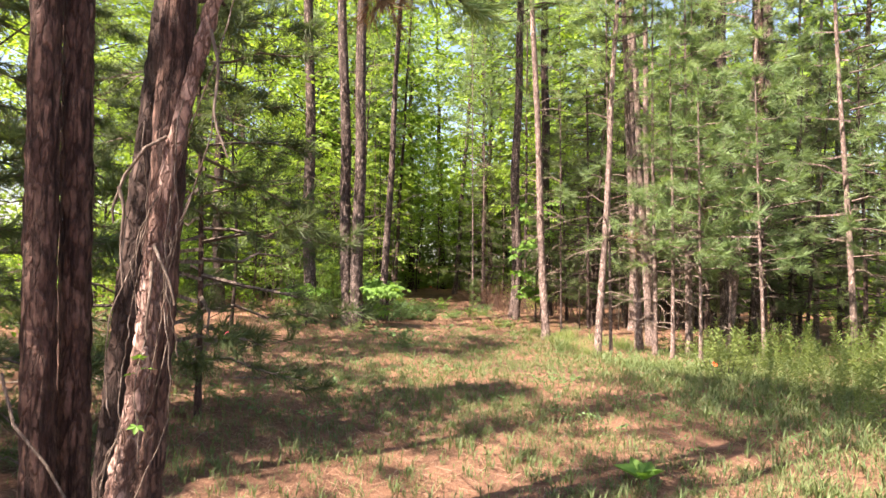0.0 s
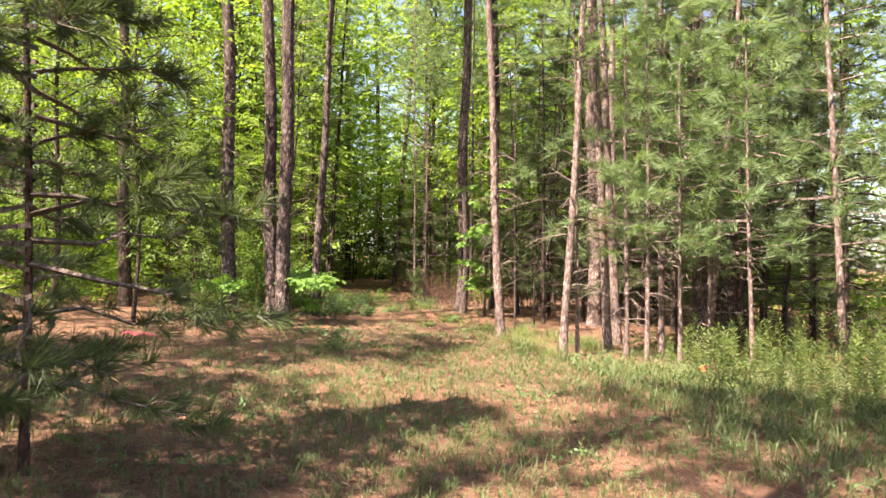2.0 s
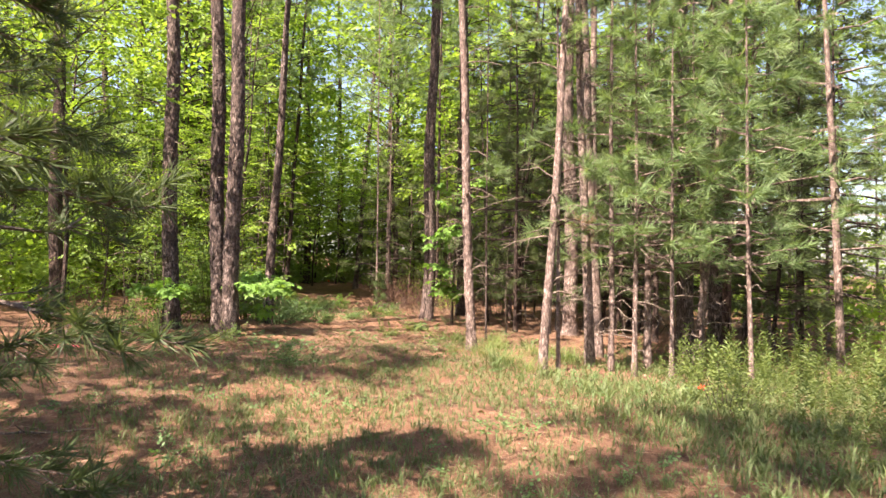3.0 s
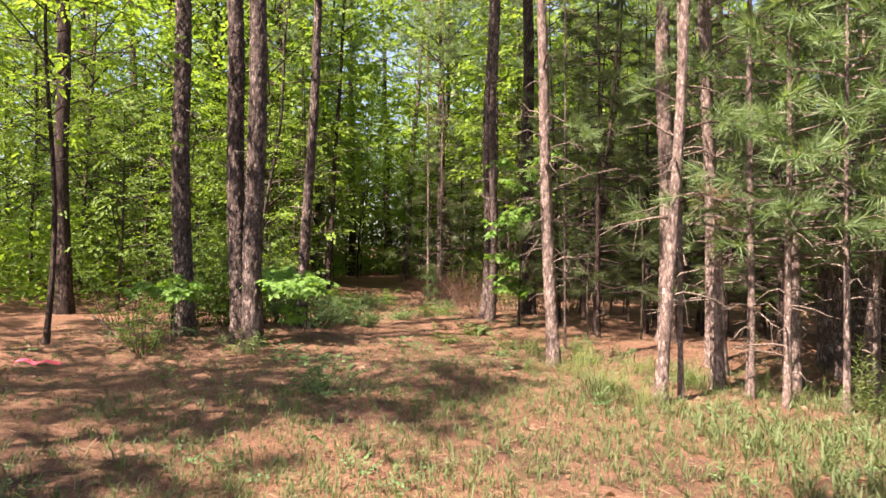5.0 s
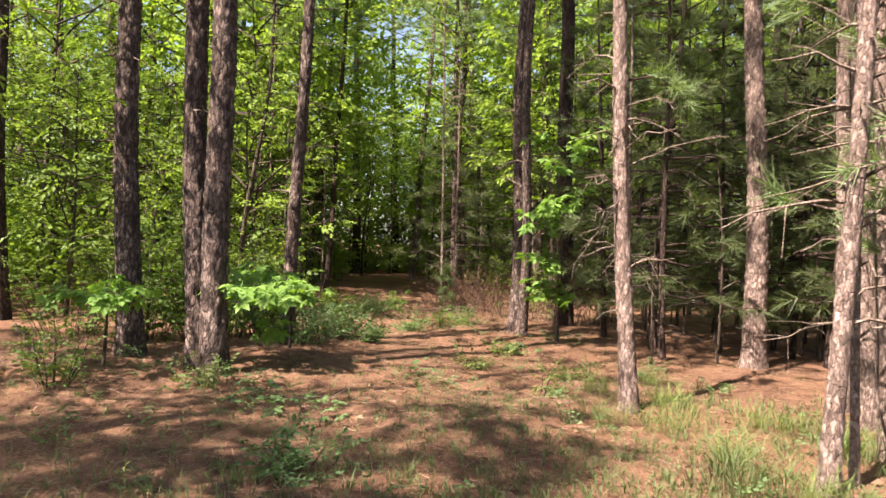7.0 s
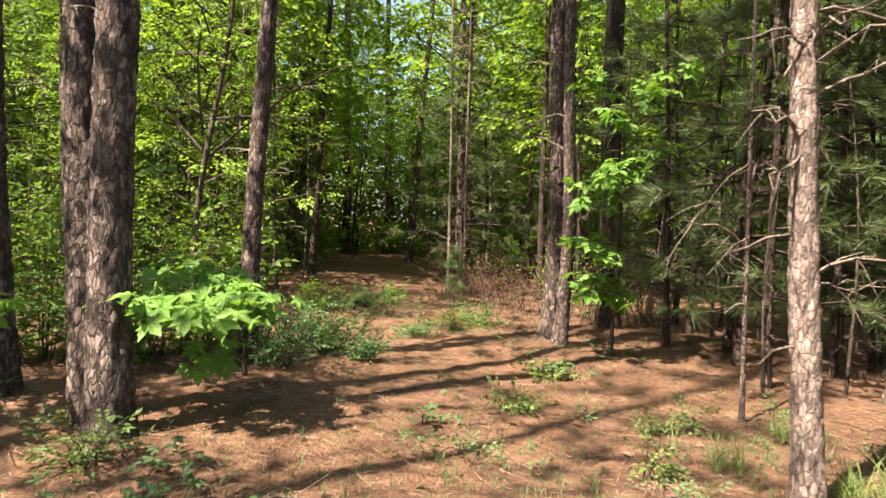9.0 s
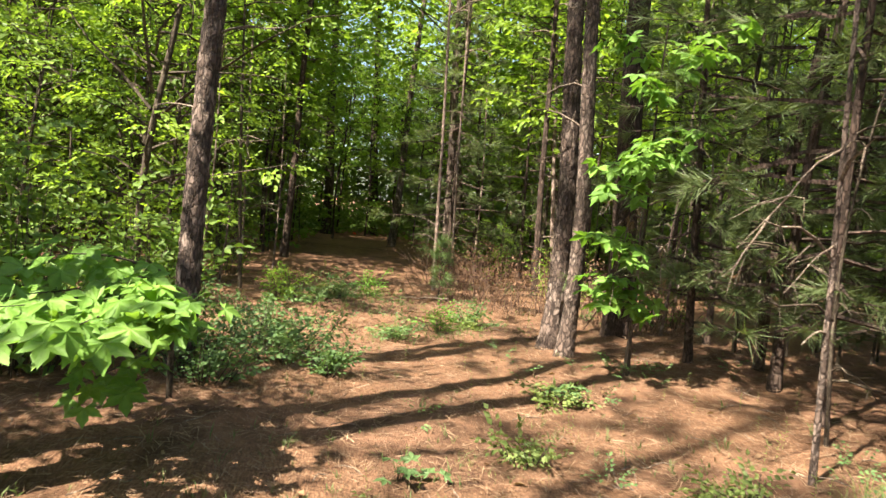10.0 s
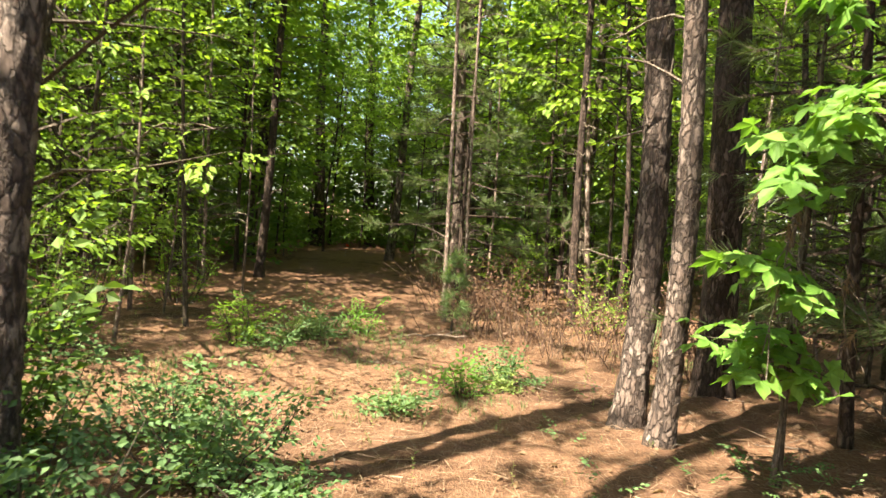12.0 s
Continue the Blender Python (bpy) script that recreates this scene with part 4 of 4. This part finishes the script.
DKS = "low dark green shrub with small leaves in the shade"
BIG = "large shaded leafy bush behind the pair of pines"
BRS = "low bright green leafy shrub in the sun"
for i, (x, y, w, h, mat, n, lab) in enumerate((
        (-1.25, 17.9, 0.9, 0.55, SHRUB, 46, DKS), (-0.75, 18.9, 0.9, 0.45, SHRUB, 40, DKS), (-0.35, 18.35, 0.55, 0.25, SHRUB, 22, DKS), (-1.9, 19.2, 0.9, 0.7, SHRUB, 36, DKS),
        (-1.15, 19.6, 0.9, 0.40, SHRUB, 36, DKS), (-2.3, 18.2, 0.8, 0.8, SHRUB, 34, DKS), (-1.2, 22.6, 0.5, 0.48, BROAD, 26, BRS), (-0.85, 22.4, 0.7, 0.26, SHRUB, 14, BRS),
        (-0.4, 22.9, 0.5, 0.28, SHRUB, 20, BRS), (0.02, 23.3, 0.35, 0.5, MAPLE, 12, BRS), (0.9, 20.9, 0.35, 0.25, MAPLE, 12, BRS), (1.35, 21.3, 0.5, 0.30, SHRUB, 16, DKS),
        (1.50, 18.1, 0.5, 0.16, WEED, 11, BRS), (0.3, 20.4, 0.5, 0.16, SHRUB, 14, DKS), (-2.7, 21.6, 1.3, 1.3, BROAD_DULL_SHADED, 46, BRS), (-3.3, 23.6, 1.4, 1.6, BROAD, 46, BRS),
        (-2.6, 25.4, 1.2, 1.4, BROAD, 40, BRS), (-3.6, 20.0, 1.3, 1.5, BROAD_DULL_SHADED, 46, BRS), (-4.6, 18.5, 1.5, 1.2, BROAD_DULL_SHADED, 40, BRS), (-1.78, 15.15, 0.35, 0.22, WEED, 9, BRS),
        (-0.5, 23.0, 0.6, 0.30, WEED, 9, BRS), (1.3, 21.0, 0.3, 0.16, WEED, 8, BRS), (-0.6, 12.4, 0.5, 0.22, SHRUB, 16, DKS), (2.1, 16.2, 0.35, 0.2, WEED, 9, BRS), (1.0, 16.6, 0.3, 0.14, WEED, 8, BRS), (1.45, 15.1, 0.25, 0.26, WEED, 6, BRS),
        (3.9, 9.7, 0.6, 0.5, WEED, 16, BRS), (-3.1, 14.9, 0.6, 0.6, BROAD_DULL_SHADED, 22, BRS),
        (-2.5, 17.7, 1.1, 1.6, BROAD_DULL_SHADED, 50, BIG), (-2.0, 18.9, 0.9, 1.3, BROAD_DULL_SHADED, 44, BIG), (-3.3, 17.9, 1.2, 1.7, BROAD_DULL_SHADED, 44, BIG), (3.3, 24.4, 1.2, 1.0, BROAD, 36, BRS), (4.4, 22.4, 1.2, 1.2, BROAD_DULL_SHADED, 36, BRS), (2.4, 26.5, 1.2, 1.3, BROAD, 40, BRS))):
    shrub(x, y, w, h, mat, n, 900 + i, lab, 0.8 if lab == BIG else 0.42)


def brush(x, y, w, h, seed):
    """A tangle of dry stems."""
    rng = np.random.RandomState(seed)
    ob = thing("dry_brush", x, y, "tangle of dry reddish-brown stems and dead leaves", "brush", "dry brush beside the trail")
    g, pos, dirs = Geo(), [], []
    for i in range(70):
        b = np.array([rng.normal(0, w * 0.3), rng.normal(0, w * 0.3), -0.02])
        d = np.array([rng.normal(0, 0.35), rng.normal(0, 0.3), 1.0])
        ln = h * rng.uniform(0.4, 1.1)
        line = [b, b + d * ln * 0.5 + rng.normal(0, 0.03, 3), b + d * ln + np.array([rng.normal(0, 0.15), 0, -0.12 * ln])]
        g.tube(line, [0.005, 0.004, 0.002], 4)
        pos += [line[1], line[2]]
        dirs += [rng.normal(size=3), rng.normal(size=3)]
    part("branchwork", g.mesh("branchwork", DRY), ob)
    part("foliage", Geo().stamp(spray_template(5, 11, 0.052, 0.25), pos, frames_from(np.array(dirs), rng), 0.9).mesh("foliage", BRUSH), ob, "withered brown leaves")


brush(1.75, 23.4, 1.1, 0.85, 1)
brush(2.6, 22.6, 1.2, 1.0, 2)
brush(1.5, 25.0, 1.0, 0.9, 3)
brush(3.4, 21.8, 1.2, 0.9, 4)


def pine_seedling(x, y, h, seed):
    ob = thing("pine_seedling", x, y, "small bushy blue-green pine seedling", "tree", "pine seedlings")
    g, pts, rad = trunk_geo(h, 0.012, (0, 0), (0.02, 0), 6, 0.2, 0, seed)
    part("trunk", g.mesh("trunk", STEM, True), ob)
    li, le = pine_crown(0.1, h, 0.3, 16, seed, False, 0.16, 5)
    part("branchwork", li.mesh("branchwork", STEM), ob)
    part("foliage", le.mesh("foliage", NEEDLE), ob)


pine_seedling(1.1, 23.6, 0.95, 41)


def grass_clump(x, y, h, seed, mat):
    ob = thing("grass_clump", x, y, "loose clump of tall soft yellow-green grass", "grass", "grass clumps by the slender pines")
    rng = np.random.RandomState(seed)
    for k in range(3):
        n = 9
        where = np.stack([rng.normal(0, 0.13, n), rng.normal(0, 0.13, n), np.zeros(n)], 1)
        part("foliage", Geo().stamp(blade_template(9, seed + k, 1.5, 0.009), where, upright(rng, n), h * rng.uniform(0.55, 1.1, n)).mesh("foliage", mat), ob)


for k, (px, py, h) in enumerate(((2.08, 12.35, 0.42), (2.22, 13.8, 0.34), (2.9, 15.9, 0.3), (3.15, 13.9, 0.34), (2.6, 14.6, 0.32), (2.45, 13.1, 0.3), (1.75, 14.1, 0.26), (3.4, 13.2, 0.36), (2.0, 15.2, 0.26), (2.55, 12.2, 0.3))):
    grass_clump(px, py, h, 500 + 7 * k, WEED if k else GRASS)


def trailing_plant(x, y, seed, n=11):
    """Low stems with broad lobed leaves near the ground."""
    ob = thing("trailing_plant", x, y, "low trailing plant with broad lobed green leaves", "plant", "trailing plants by the pines")
    rng = np.random.RandomState(seed)
    a = rng.uniform(0, 6.3)
    stem = bent([(0, 0, -0.02), (0.10 * math.cos(a), 0.10 * math.sin(a), 0.10), (0.26 * math.cos(a), 0.26 * math.sin(a), 0.13)], 6)
    part("stem", Geo().tube(stem, np.linspace(0.005, 0.002, 6), 5).mesh("stem", STEM, True), ob)
    pos = stem[rng.randint(1, 6, n)] + rng.normal(0, 0.07, (n, 3)) * (1, 1, 0.4)
    pos[:, 2] = np.maximum(pos[:, 2], 0.05)
    d = np.stack([rng.normal(size=n), rng.normal(size=n), rng.uniform(-0.1, 0.5, n)], 1)
    part("foliage", Geo().stamp(MAPLE_LEAF, pos, frames_from(d, rng, 0.3), rng.uniform(0.06, 0.11, n)).mesh("foliage", SHRUB), ob)


for k, (px, py) in enumerate(((-1.08, 14.25), (-1.22, 14.55), (-0.95, 14.0), (-1.40, 14.95), (-1.62, 15.25), (-1.30, 14.3), (-0.55, 13.6), (1.58, 18.1), (1.72, 18.2), (0.2, 16.3))):
    trailing_plant(px, py, 600 + k)


def maple(x, y, stem, tiers, seed, label):
    """A maple sapling: tiers of (height, azimuth, length, rise, leaves)."""
    rng = np.random.RandomState(seed)
    ob = thing("maple_sapling", x, y, label, "tree", "maple saplings")
    line = bent(stem, 12)
    part("trunk", Geo().tube(line, np.linspace(0.022, 0.008, 12), 8).mesh("trunk", STEM, True), ob)
    for z, az, ln, rise, n in tiers:
        p = at_height(line, z)
        d = np.array([math.cos(radians(az)), math.sin(radians(az)), 0])
        twig = np.array([p + d * ln * u + np.array([0, 0, rise * math.sin(u * 2.2)]) for u in np.linspace(0, 1, 6)])
        b = part("branch", Geo().tube(twig, np.linspace(0.007, 0.002, 6), 5).mesh("branch", STEM, True), ob)
        g = Geo()
        pos, dirs = [], []
        for i in range(n):
            u = 1.0 - 0.85 * rng.uniform(0, 1) ** 1.2
            q = np.array([np.interp(u * 5, range(6), twig[:, c]) for c in range(3)])
            sd = d * rng.uniform(0.0, 1.0) + np.array([-d[1], d[0], 0]) * rng.normal(0, 0.9) + np.array([0, 0, rng.uniform(-0.9, 0.05)])
            pos.append(q + np.array([rng.normal(0, 0.07), rng.normal(0, 0.07), rng.normal(-0.02, 0.04)]))
            dirs.append(sd)
        g.stamp(MAPLE_LEAF, pos, frames_from(np.array(dirs), rng, 0.35), rng.uniform(0.12, 0.20, n))
        tagged(part("foliage", g.mesh("foliage", MAPLE), b), "bright green lobed leaves")


maple(-1.31, 17.25, [(0, 0, -0.05), (0.02, -0.10, 0.4), (0.04, -0.40, 0.80), (0.08, -0.72, 0.96), (0.10, -0.95, 1.02)],
      [(0.92, 294, 0.90, -0.10, 22), (0.93, 284, 0.95, -0.08, 24), (0.93, 268, 1.25, -0.12, 26), (0.94, 252, 1.10, -0.08, 24), (0.92, 236, 1.05, -0.06, 22), (0.95, 275, 0.7, 0.02, 20), (0.97, 225, 0.6, 0.08, 14), (0.90, 170, 0.5, 0.1, 12), (0.45, 262, 1.25, -0.04, 15)], 51,
      "small maple sapling with wide layers of bright green leaves")
maple(2.55, 19.05, [(0, 0, -0.05), (-0.03, 0, 0.8), (0.02, 0, 1.6), (0.0, 0, 2.6), (0.02, -0.02, 3.4)],
      [(0.78, 135, 0.5, 0.05, 14), (0.72, 270, 0.36, 0.04, 15), (0.92, 210, 0.45, 0.05, 16), (0.80, 225, 0.55, -0.02, 12), (1.3, 212, 0.72, 0.06, 18), (1.2, 235, 0.45, 0.05, 12), (1.9, 223, 0.95, 0.1, 16), (2.1, 258, 0.80, 0.1, 18),
       (2.0, 243, 1.2, 0.1, 20), (1.75, 233, 1.2, 0.06, 14), (2.3, 285, 0.95, 0.1, 20), (2.6, 240, 0.9, 0.15, 18), (2.8, 270, 1.1, 0.15, 20), (3.0, 215, 0.9, 0.15, 18), (3.1, 300, 0.9, 0.15, 16)], 52,
      "maple sapling with bright lobed leaves before dark pines")
maple(-3.0, 15.75, [(0, 0, -0.05), (0.02, 0, 0.5), (0.0, 0, 0.9)], [(0.7, 200, 0.5, 0.08, 24), (0.75, 300, 0.6, 0.08, 24), (0.8, 30, 0.5, 0.05, 20), (0.85, 100, 0.5, 0.05, 20)], 53,
      "small maple sapling with dull green leaves beside a pine")


def broad_plant():
    ob = thing("broadleaf_plant", 1.5, 5.2, "low plant with broad light green leaves in grass", "plant")
    rng = np.random.RandomState(6)
    for i in range(9):
        a = i * 2.4
        d = np.array([(math.cos(a), math.sin(a), rng.uniform(0.5, 1.3))])
        v, f = leaf_shape(0.34, 0.12, 0.3)
        part("leaf", Geo().stamp((v, f), [(0.02 * math.cos(a), 0.02 * math.sin(a), 0.03)], frames_from(d, rng, 0.2), rng.uniform(0.14, 0.22)).mesh("leaf", MAPLE), ob)


broad_plant()


def marker_flag(x, y, mat, label, h=0.45):
    ob = thing("marker_flag", x, y, label, "flag", "survey flags")
    part("wire", Geo().tube([(0, 0, -0.05), (0, 0, h)], [0.002, 0.002], 6).mesh("wire", WIRE), ob)
    g = Geo()
    us = np.linspace(0, 1, 6)
    top = [(0.09 * u, 0.012 * math.sin(6 * u), h - 0.02 * u) for u in us]
    g.add(top + [(p[0], p[1], p[2] - 0.065) for p in top], [(i, i + 1, i + 7, i + 6) for i in range(5)])
    part("flag", g.mesh("flag", mat), ob)


marker_flag(4.16, 10.85, FLAG_RED, "small orange-red marker flag on a wire in weeds", 0.16)
marker_flag(-0.6, 35.5, FLAG_RED, "small orange-red marker flag far down the trail", 0.35)


def fallen_ribbon():
    ob = thing("fallen_ribbon", -4.05, 14.2, "crumpled pink plastic ribbon lying on the ground", "ribbon")
    us = np.linspace(0, 1, 14)
    line = [(0.5 * u - 0.25, 0.05 * math.sin(7 * u), 0.03 + 0.02 * math.sin(11 * u)) for u in us]
    g = Geo().add([(a, b - 0.03, c) for a, b, c in line] + [(a, b + 0.03, c + 0.02) for a, b, c in line], [(i, i + 1, i + 15, i + 14) for i in range(13)])
    part("ribbon", g.mesh("ribbon", FLAG_PINK), ob)


fallen_ribbon()


def stick(x0, y0, x1, y1, r, label, lift=0.0, seed=0):
    rng = np.random.RandomState(seed)
    ob = thing("fallen_stick", x0, y0, label, "stick", "fallen sticks")
    n = 8
    us = np.linspace(0, 1, n)
    pts = np.stack([(x1 - x0) * us, (y1 - y0) * us, r + lift * (1 - us)], 1) + rng.normal(0, 0.012, (n, 3))
    part("stick", Geo().tube(pts, np.linspace(r, r * 0.5, n), 7).mesh("stick", TWIG, True), ob)
    for k in (2, 4):
        e = pts[k] + np.array([rng.normal(0, 0.12), rng.normal(0, 0.12), 0.10])
        part("twig", Geo().tube([pts[k], e], [r * 0.5, r * 0.2], 5).mesh("twig", TWIG), ob)


stick(-4.7, 17.3, -3.75, 16.1, 0.018, "pale dead branch propped on needles", 0.25, 1)
stick(0.6, 4.6, 0.95, 5.1, 0.008, "thin pale stick in the grass", 0.0, 2)
stick(-1.7, 15.1, -1.35, 15.45, 0.009, "thin stick leaning beside a pine", 0.0, 3)
stick(1.2, 23.0, 0.4, 23.3, 0.012, "grey dead branch beside the trail", 0.1, 4)
stick(1.9, 16.1, 2.5, 16.3, 0.008, "thin dead stick on needles", 0.0, 5)
stick(-0.9, 14.6, -0.3, 14.75, 0.008, "thin dead stick on needles", 0.0, 6)
stick(-2.6, 9.0, -1.9, 9.1, 0.010, "thin dead stick in sparse grass", 0.0, 7)
for k in range(14):
    rr = np.random.RandomState(400 + k)
    sx, sy, sa = rr.uniform(-3, 4), rr.uniform(12, 24), rr.uniform(0, 3.1)
    stick(sx, sy, sx + 0.4 * math.cos(sa), sy + 0.4 * math.sin(sa), 0.006, "thin dead twig fallen on needles", 0.0, 20 + k)


def thicket(name, count, xr, yr, seed, keep, mat, zmax, size, label):
    """Low tangled leaves of the distant woods."""
    rng = np.random.RandomState(seed)
    x, y = rng.uniform(*xr, count), rng.uniform(*yr, count)
    s = np.array([keep(a, b) for a, b in zip(x, y)])
    x, y = x[s], y[s]
    z = gz(x, y) + 0.05 + zmax * rng.uniform(0, 1, len(x)) ** 1.3 * (0.5 + 0.5 * np.clip(patchy(x, y, 0.5), 0, 1))
    d = np.stack([rng.normal(size=len(x)), rng.normal(size=len(x)), rng.normal(0.1, 0.4, len(x))], 1)
    g = Geo()
    for k in range(3):
        m = np.arange(len(x)) % 3 == k
        g.stamp(SPRAYS[k], np.stack([x[m], y[m], z[m]], 1), frames_from(d[m], rng, 0.5), size * rng.uniform(0.7, 1.3, m.sum()))
    stuff(name, g, mat, label, "thicket")


# leaf colour is darkened here to keep the trail's end in shade
thicket("far_thicket", 8600, (-26, 26), (30, 52), 71, lambda x, y: abs(x) > 1.8 and abs(x) < 6 + 0.42 * y or y > 38, BROAD_DULL_SHADED, 4.5, 2.0, "dense green undergrowth coloured dark for shade far back in the woods")
thicket("back_thicket", 2600, (-12, 12), (43, 50), 74, lambda x, y: True, BROAD_DULL_SHADED, 8.0, 2.4, "dense shaded growth that closes the end of the trail")
thicket("low_thicket", 1300, (-9, 9), (39.5, 44), 76, lambda x, y: True, BROAD_DULL_SHADED, 1.8, 1.5, "low undergrowth coloured dark for shade at the end of the trail")
thicket("side_thicket", 2600, (-16, -6.5), (9, 31), 72, lambda x, y: x < -5.5 - 0.12 * y or y > 20, BROAD, 2.6, 1.4, "green undergrowth in the woods beside the clearing")
thicket("pine_thicket", 2400, (8.0, 20), (8, 32), 73, lambda x, y: x > 9.0 + 0.1 * (y - 8) and x < 9 + 0.4 * y, BROAD, 3.0, 1.5, "green undergrowth behind the young pines")


def far_canopy():
    """Leaves of the crowns at the back of the woods."""
    rng = np.random.RandomState(75)
    n = 7600
    x, y = rng.uniform(-34, 34, n), rng.uniform(40, 60, n)
    z = rng.uniform(2.5, 19, n)
    keep = patchy(x, z * 0.8, 0.35, 1.0) + rng.normal(0, 0.15, n) > 0.24
    x, y, z = x[keep], y[keep], z[keep]
    d = np.stack([rng.normal(size=len(x)), rng.normal(size=len(x)), rng.normal(0, 0.4, len(x))], 1)
    g = Geo()
    for k in range(3):
        m = np.arange(len(x)) % 3 == k
        g.stamp(SPRAYS[k], np.stack([x[m], y[m], z[m]], 1), frames_from(d[m], rng, 0.5), 3.2 * rng.uniform(0.7, 1.3, m.sum()))
    stuff("far_canopy", g, BROAD, "sunlit green crowns of the far woods", "woods")


far_canopy()


# ---- litter on the ground ----
x, y, rng = field(2600, (-5, 5), (4, 26), 81, lambda x, y: 0.3 + 0.6 * patchy(x, y, 0.9, 3.0))
a = rng.uniform(0, 2 * math.pi, len(x))
d = np.stack([np.cos(a), np.sin(a), rng.normal(0, 0.25, len(x))], 1)
g = Geo().stamp(leaf_shape(0.34, 0.14, 0.12), np.stack([x, y, gz(x, y) + 0.012], 1), frames_from(d, rng, 0.5), rng.uniform(0.03, 0.085, len(x)))
stuff("leaf_litter", g, DEAD, "small curled dead brown leaves on needles", "dead leaves")

x, y, rng = field(700, (-5, 5), (5, 27), 82, lambda x, y: 0.4 + 0.5 * patchy(x, y, 0.7, 5.0))
g = Geo()
for px, py in zip(x, y):
    a, ln = rng.uniform(0, 2 * math.pi), rng.uniform(0.08, 0.32)
    q = np.array([(px + math.cos(a) * ln * u, py + math.sin(a) * ln * u, gz(px, py) + 0.012 + 0.03 * math.sin(3 * u) * rng.uniform(0, 1)) for u in (0, 0.35, 0.7, 1.0)])
    g.tube(q + rng.normal(0, 0.008, q.shape), [0.004, 0.0035, 0.003, 0.0015], 4)
stuff("twig_litter", g, TWIG, "short broken dead twigs strewn on the ground", "twigs")


# ---- low leafy growth beside the trail ----
x, y, rng = field(900, (-4.5, 4.0), (6, 26), 83, lambda x, y: np.clip(patchy(x, y, 1.1, 4.0) - 0.25, 0, 1) * (0.5 + 0.5 * (np.abs(x - 0.3) > 0.9)))
g = Geo()
pos, dirs = [], []
for px, py in zip(x, y):
    for k in range(5):
        a = rng.uniform(0, 2 * math.pi)
        pos.append((px + 0.05 * math.cos(a), py + 0.05 * math.sin(a), gz(px, py) + rng.uniform(0.02, 0.14)))
        dirs.append((math.cos(a), math.sin(a), rng.uniform(0.1, 0.8)))
for k in range(3):
    m = np.arange(len(pos)) % 3 == k
    g.stamp(SPRAYS[k], np.array(pos)[m], frames_from(np.array(dirs)[m], rng, 0.4), 0.30 * rng.uniform(0.6, 1.3, m.sum()))
stuff("ground_plants", g, SHRUB, "low leafy green plants spread beside the trail", "plants")


def dead_sapling():
    """A broken dead pine sapling draped with withered needles."""
    ob = thing("dead_sapling", 2.5, 19.05, "bare crooked dead sapling draped with withered brown needles", "dead tree")
    part("trunk", Geo().tube(bent([(0, 0, -0.05), (0.05, 0, 0.8), (0.0, -0.05, 1.5), (0.06, -0.05, 2.0)], 12), np.linspace(0.018, 0.008, 12), 7).mesh("trunk", TWIG, True), ob)
    dead_limb(ob, [(0.03, 0, 1.55), (-0.15, -0.2, 1.6), (-0.25, -0.3, 1.25), (-0.33, -0.32, 0.85)], 0.009, 31, 6)
    dead_limb(ob, [(0.03, 0, 1.35), (0.12, -0.25, 1.3), (0.15, -0.3, 1.0), (0.22, -0.3, 0.75)], 0.008, 32, 6)
    dead_limb(ob, [(0.0, 0, 1.8), (-0.3, -0.15, 1.75), (-0.45, -0.2, 1.55)], 0.007, 33, 5)
    dead_limb(ob, [(0.0, 0, 1.0), (-0.1, 0.2, 0.95), (-0.2, 0.3, 0.7)], 0.007, 34, 5)
    rng = np.random.RandomState(9)
    pos = np.array([(-0.2, -0.25, 1.5), (-0.28, -0.3, 1.2), (0.14, -0.28, 1.25), (0.0, 0.0, 1.6), (-0.35, -0.15, 1.7), (-0.1, -0.1, 1.45), (0.18, -0.3, 0.95)])
    d = np.stack([rng.normal(0, 0.3, 7), rng.normal(0, 0.3, 7), np.full(7, -1.0)], 1)
    part("withered_needles", Geo().stamp(TUFTS[1], pos, frames_from(d, rng), 0.13).mesh("withered_needles", DEAD), ob, "hanging withered brown needles")


dead_sapling()
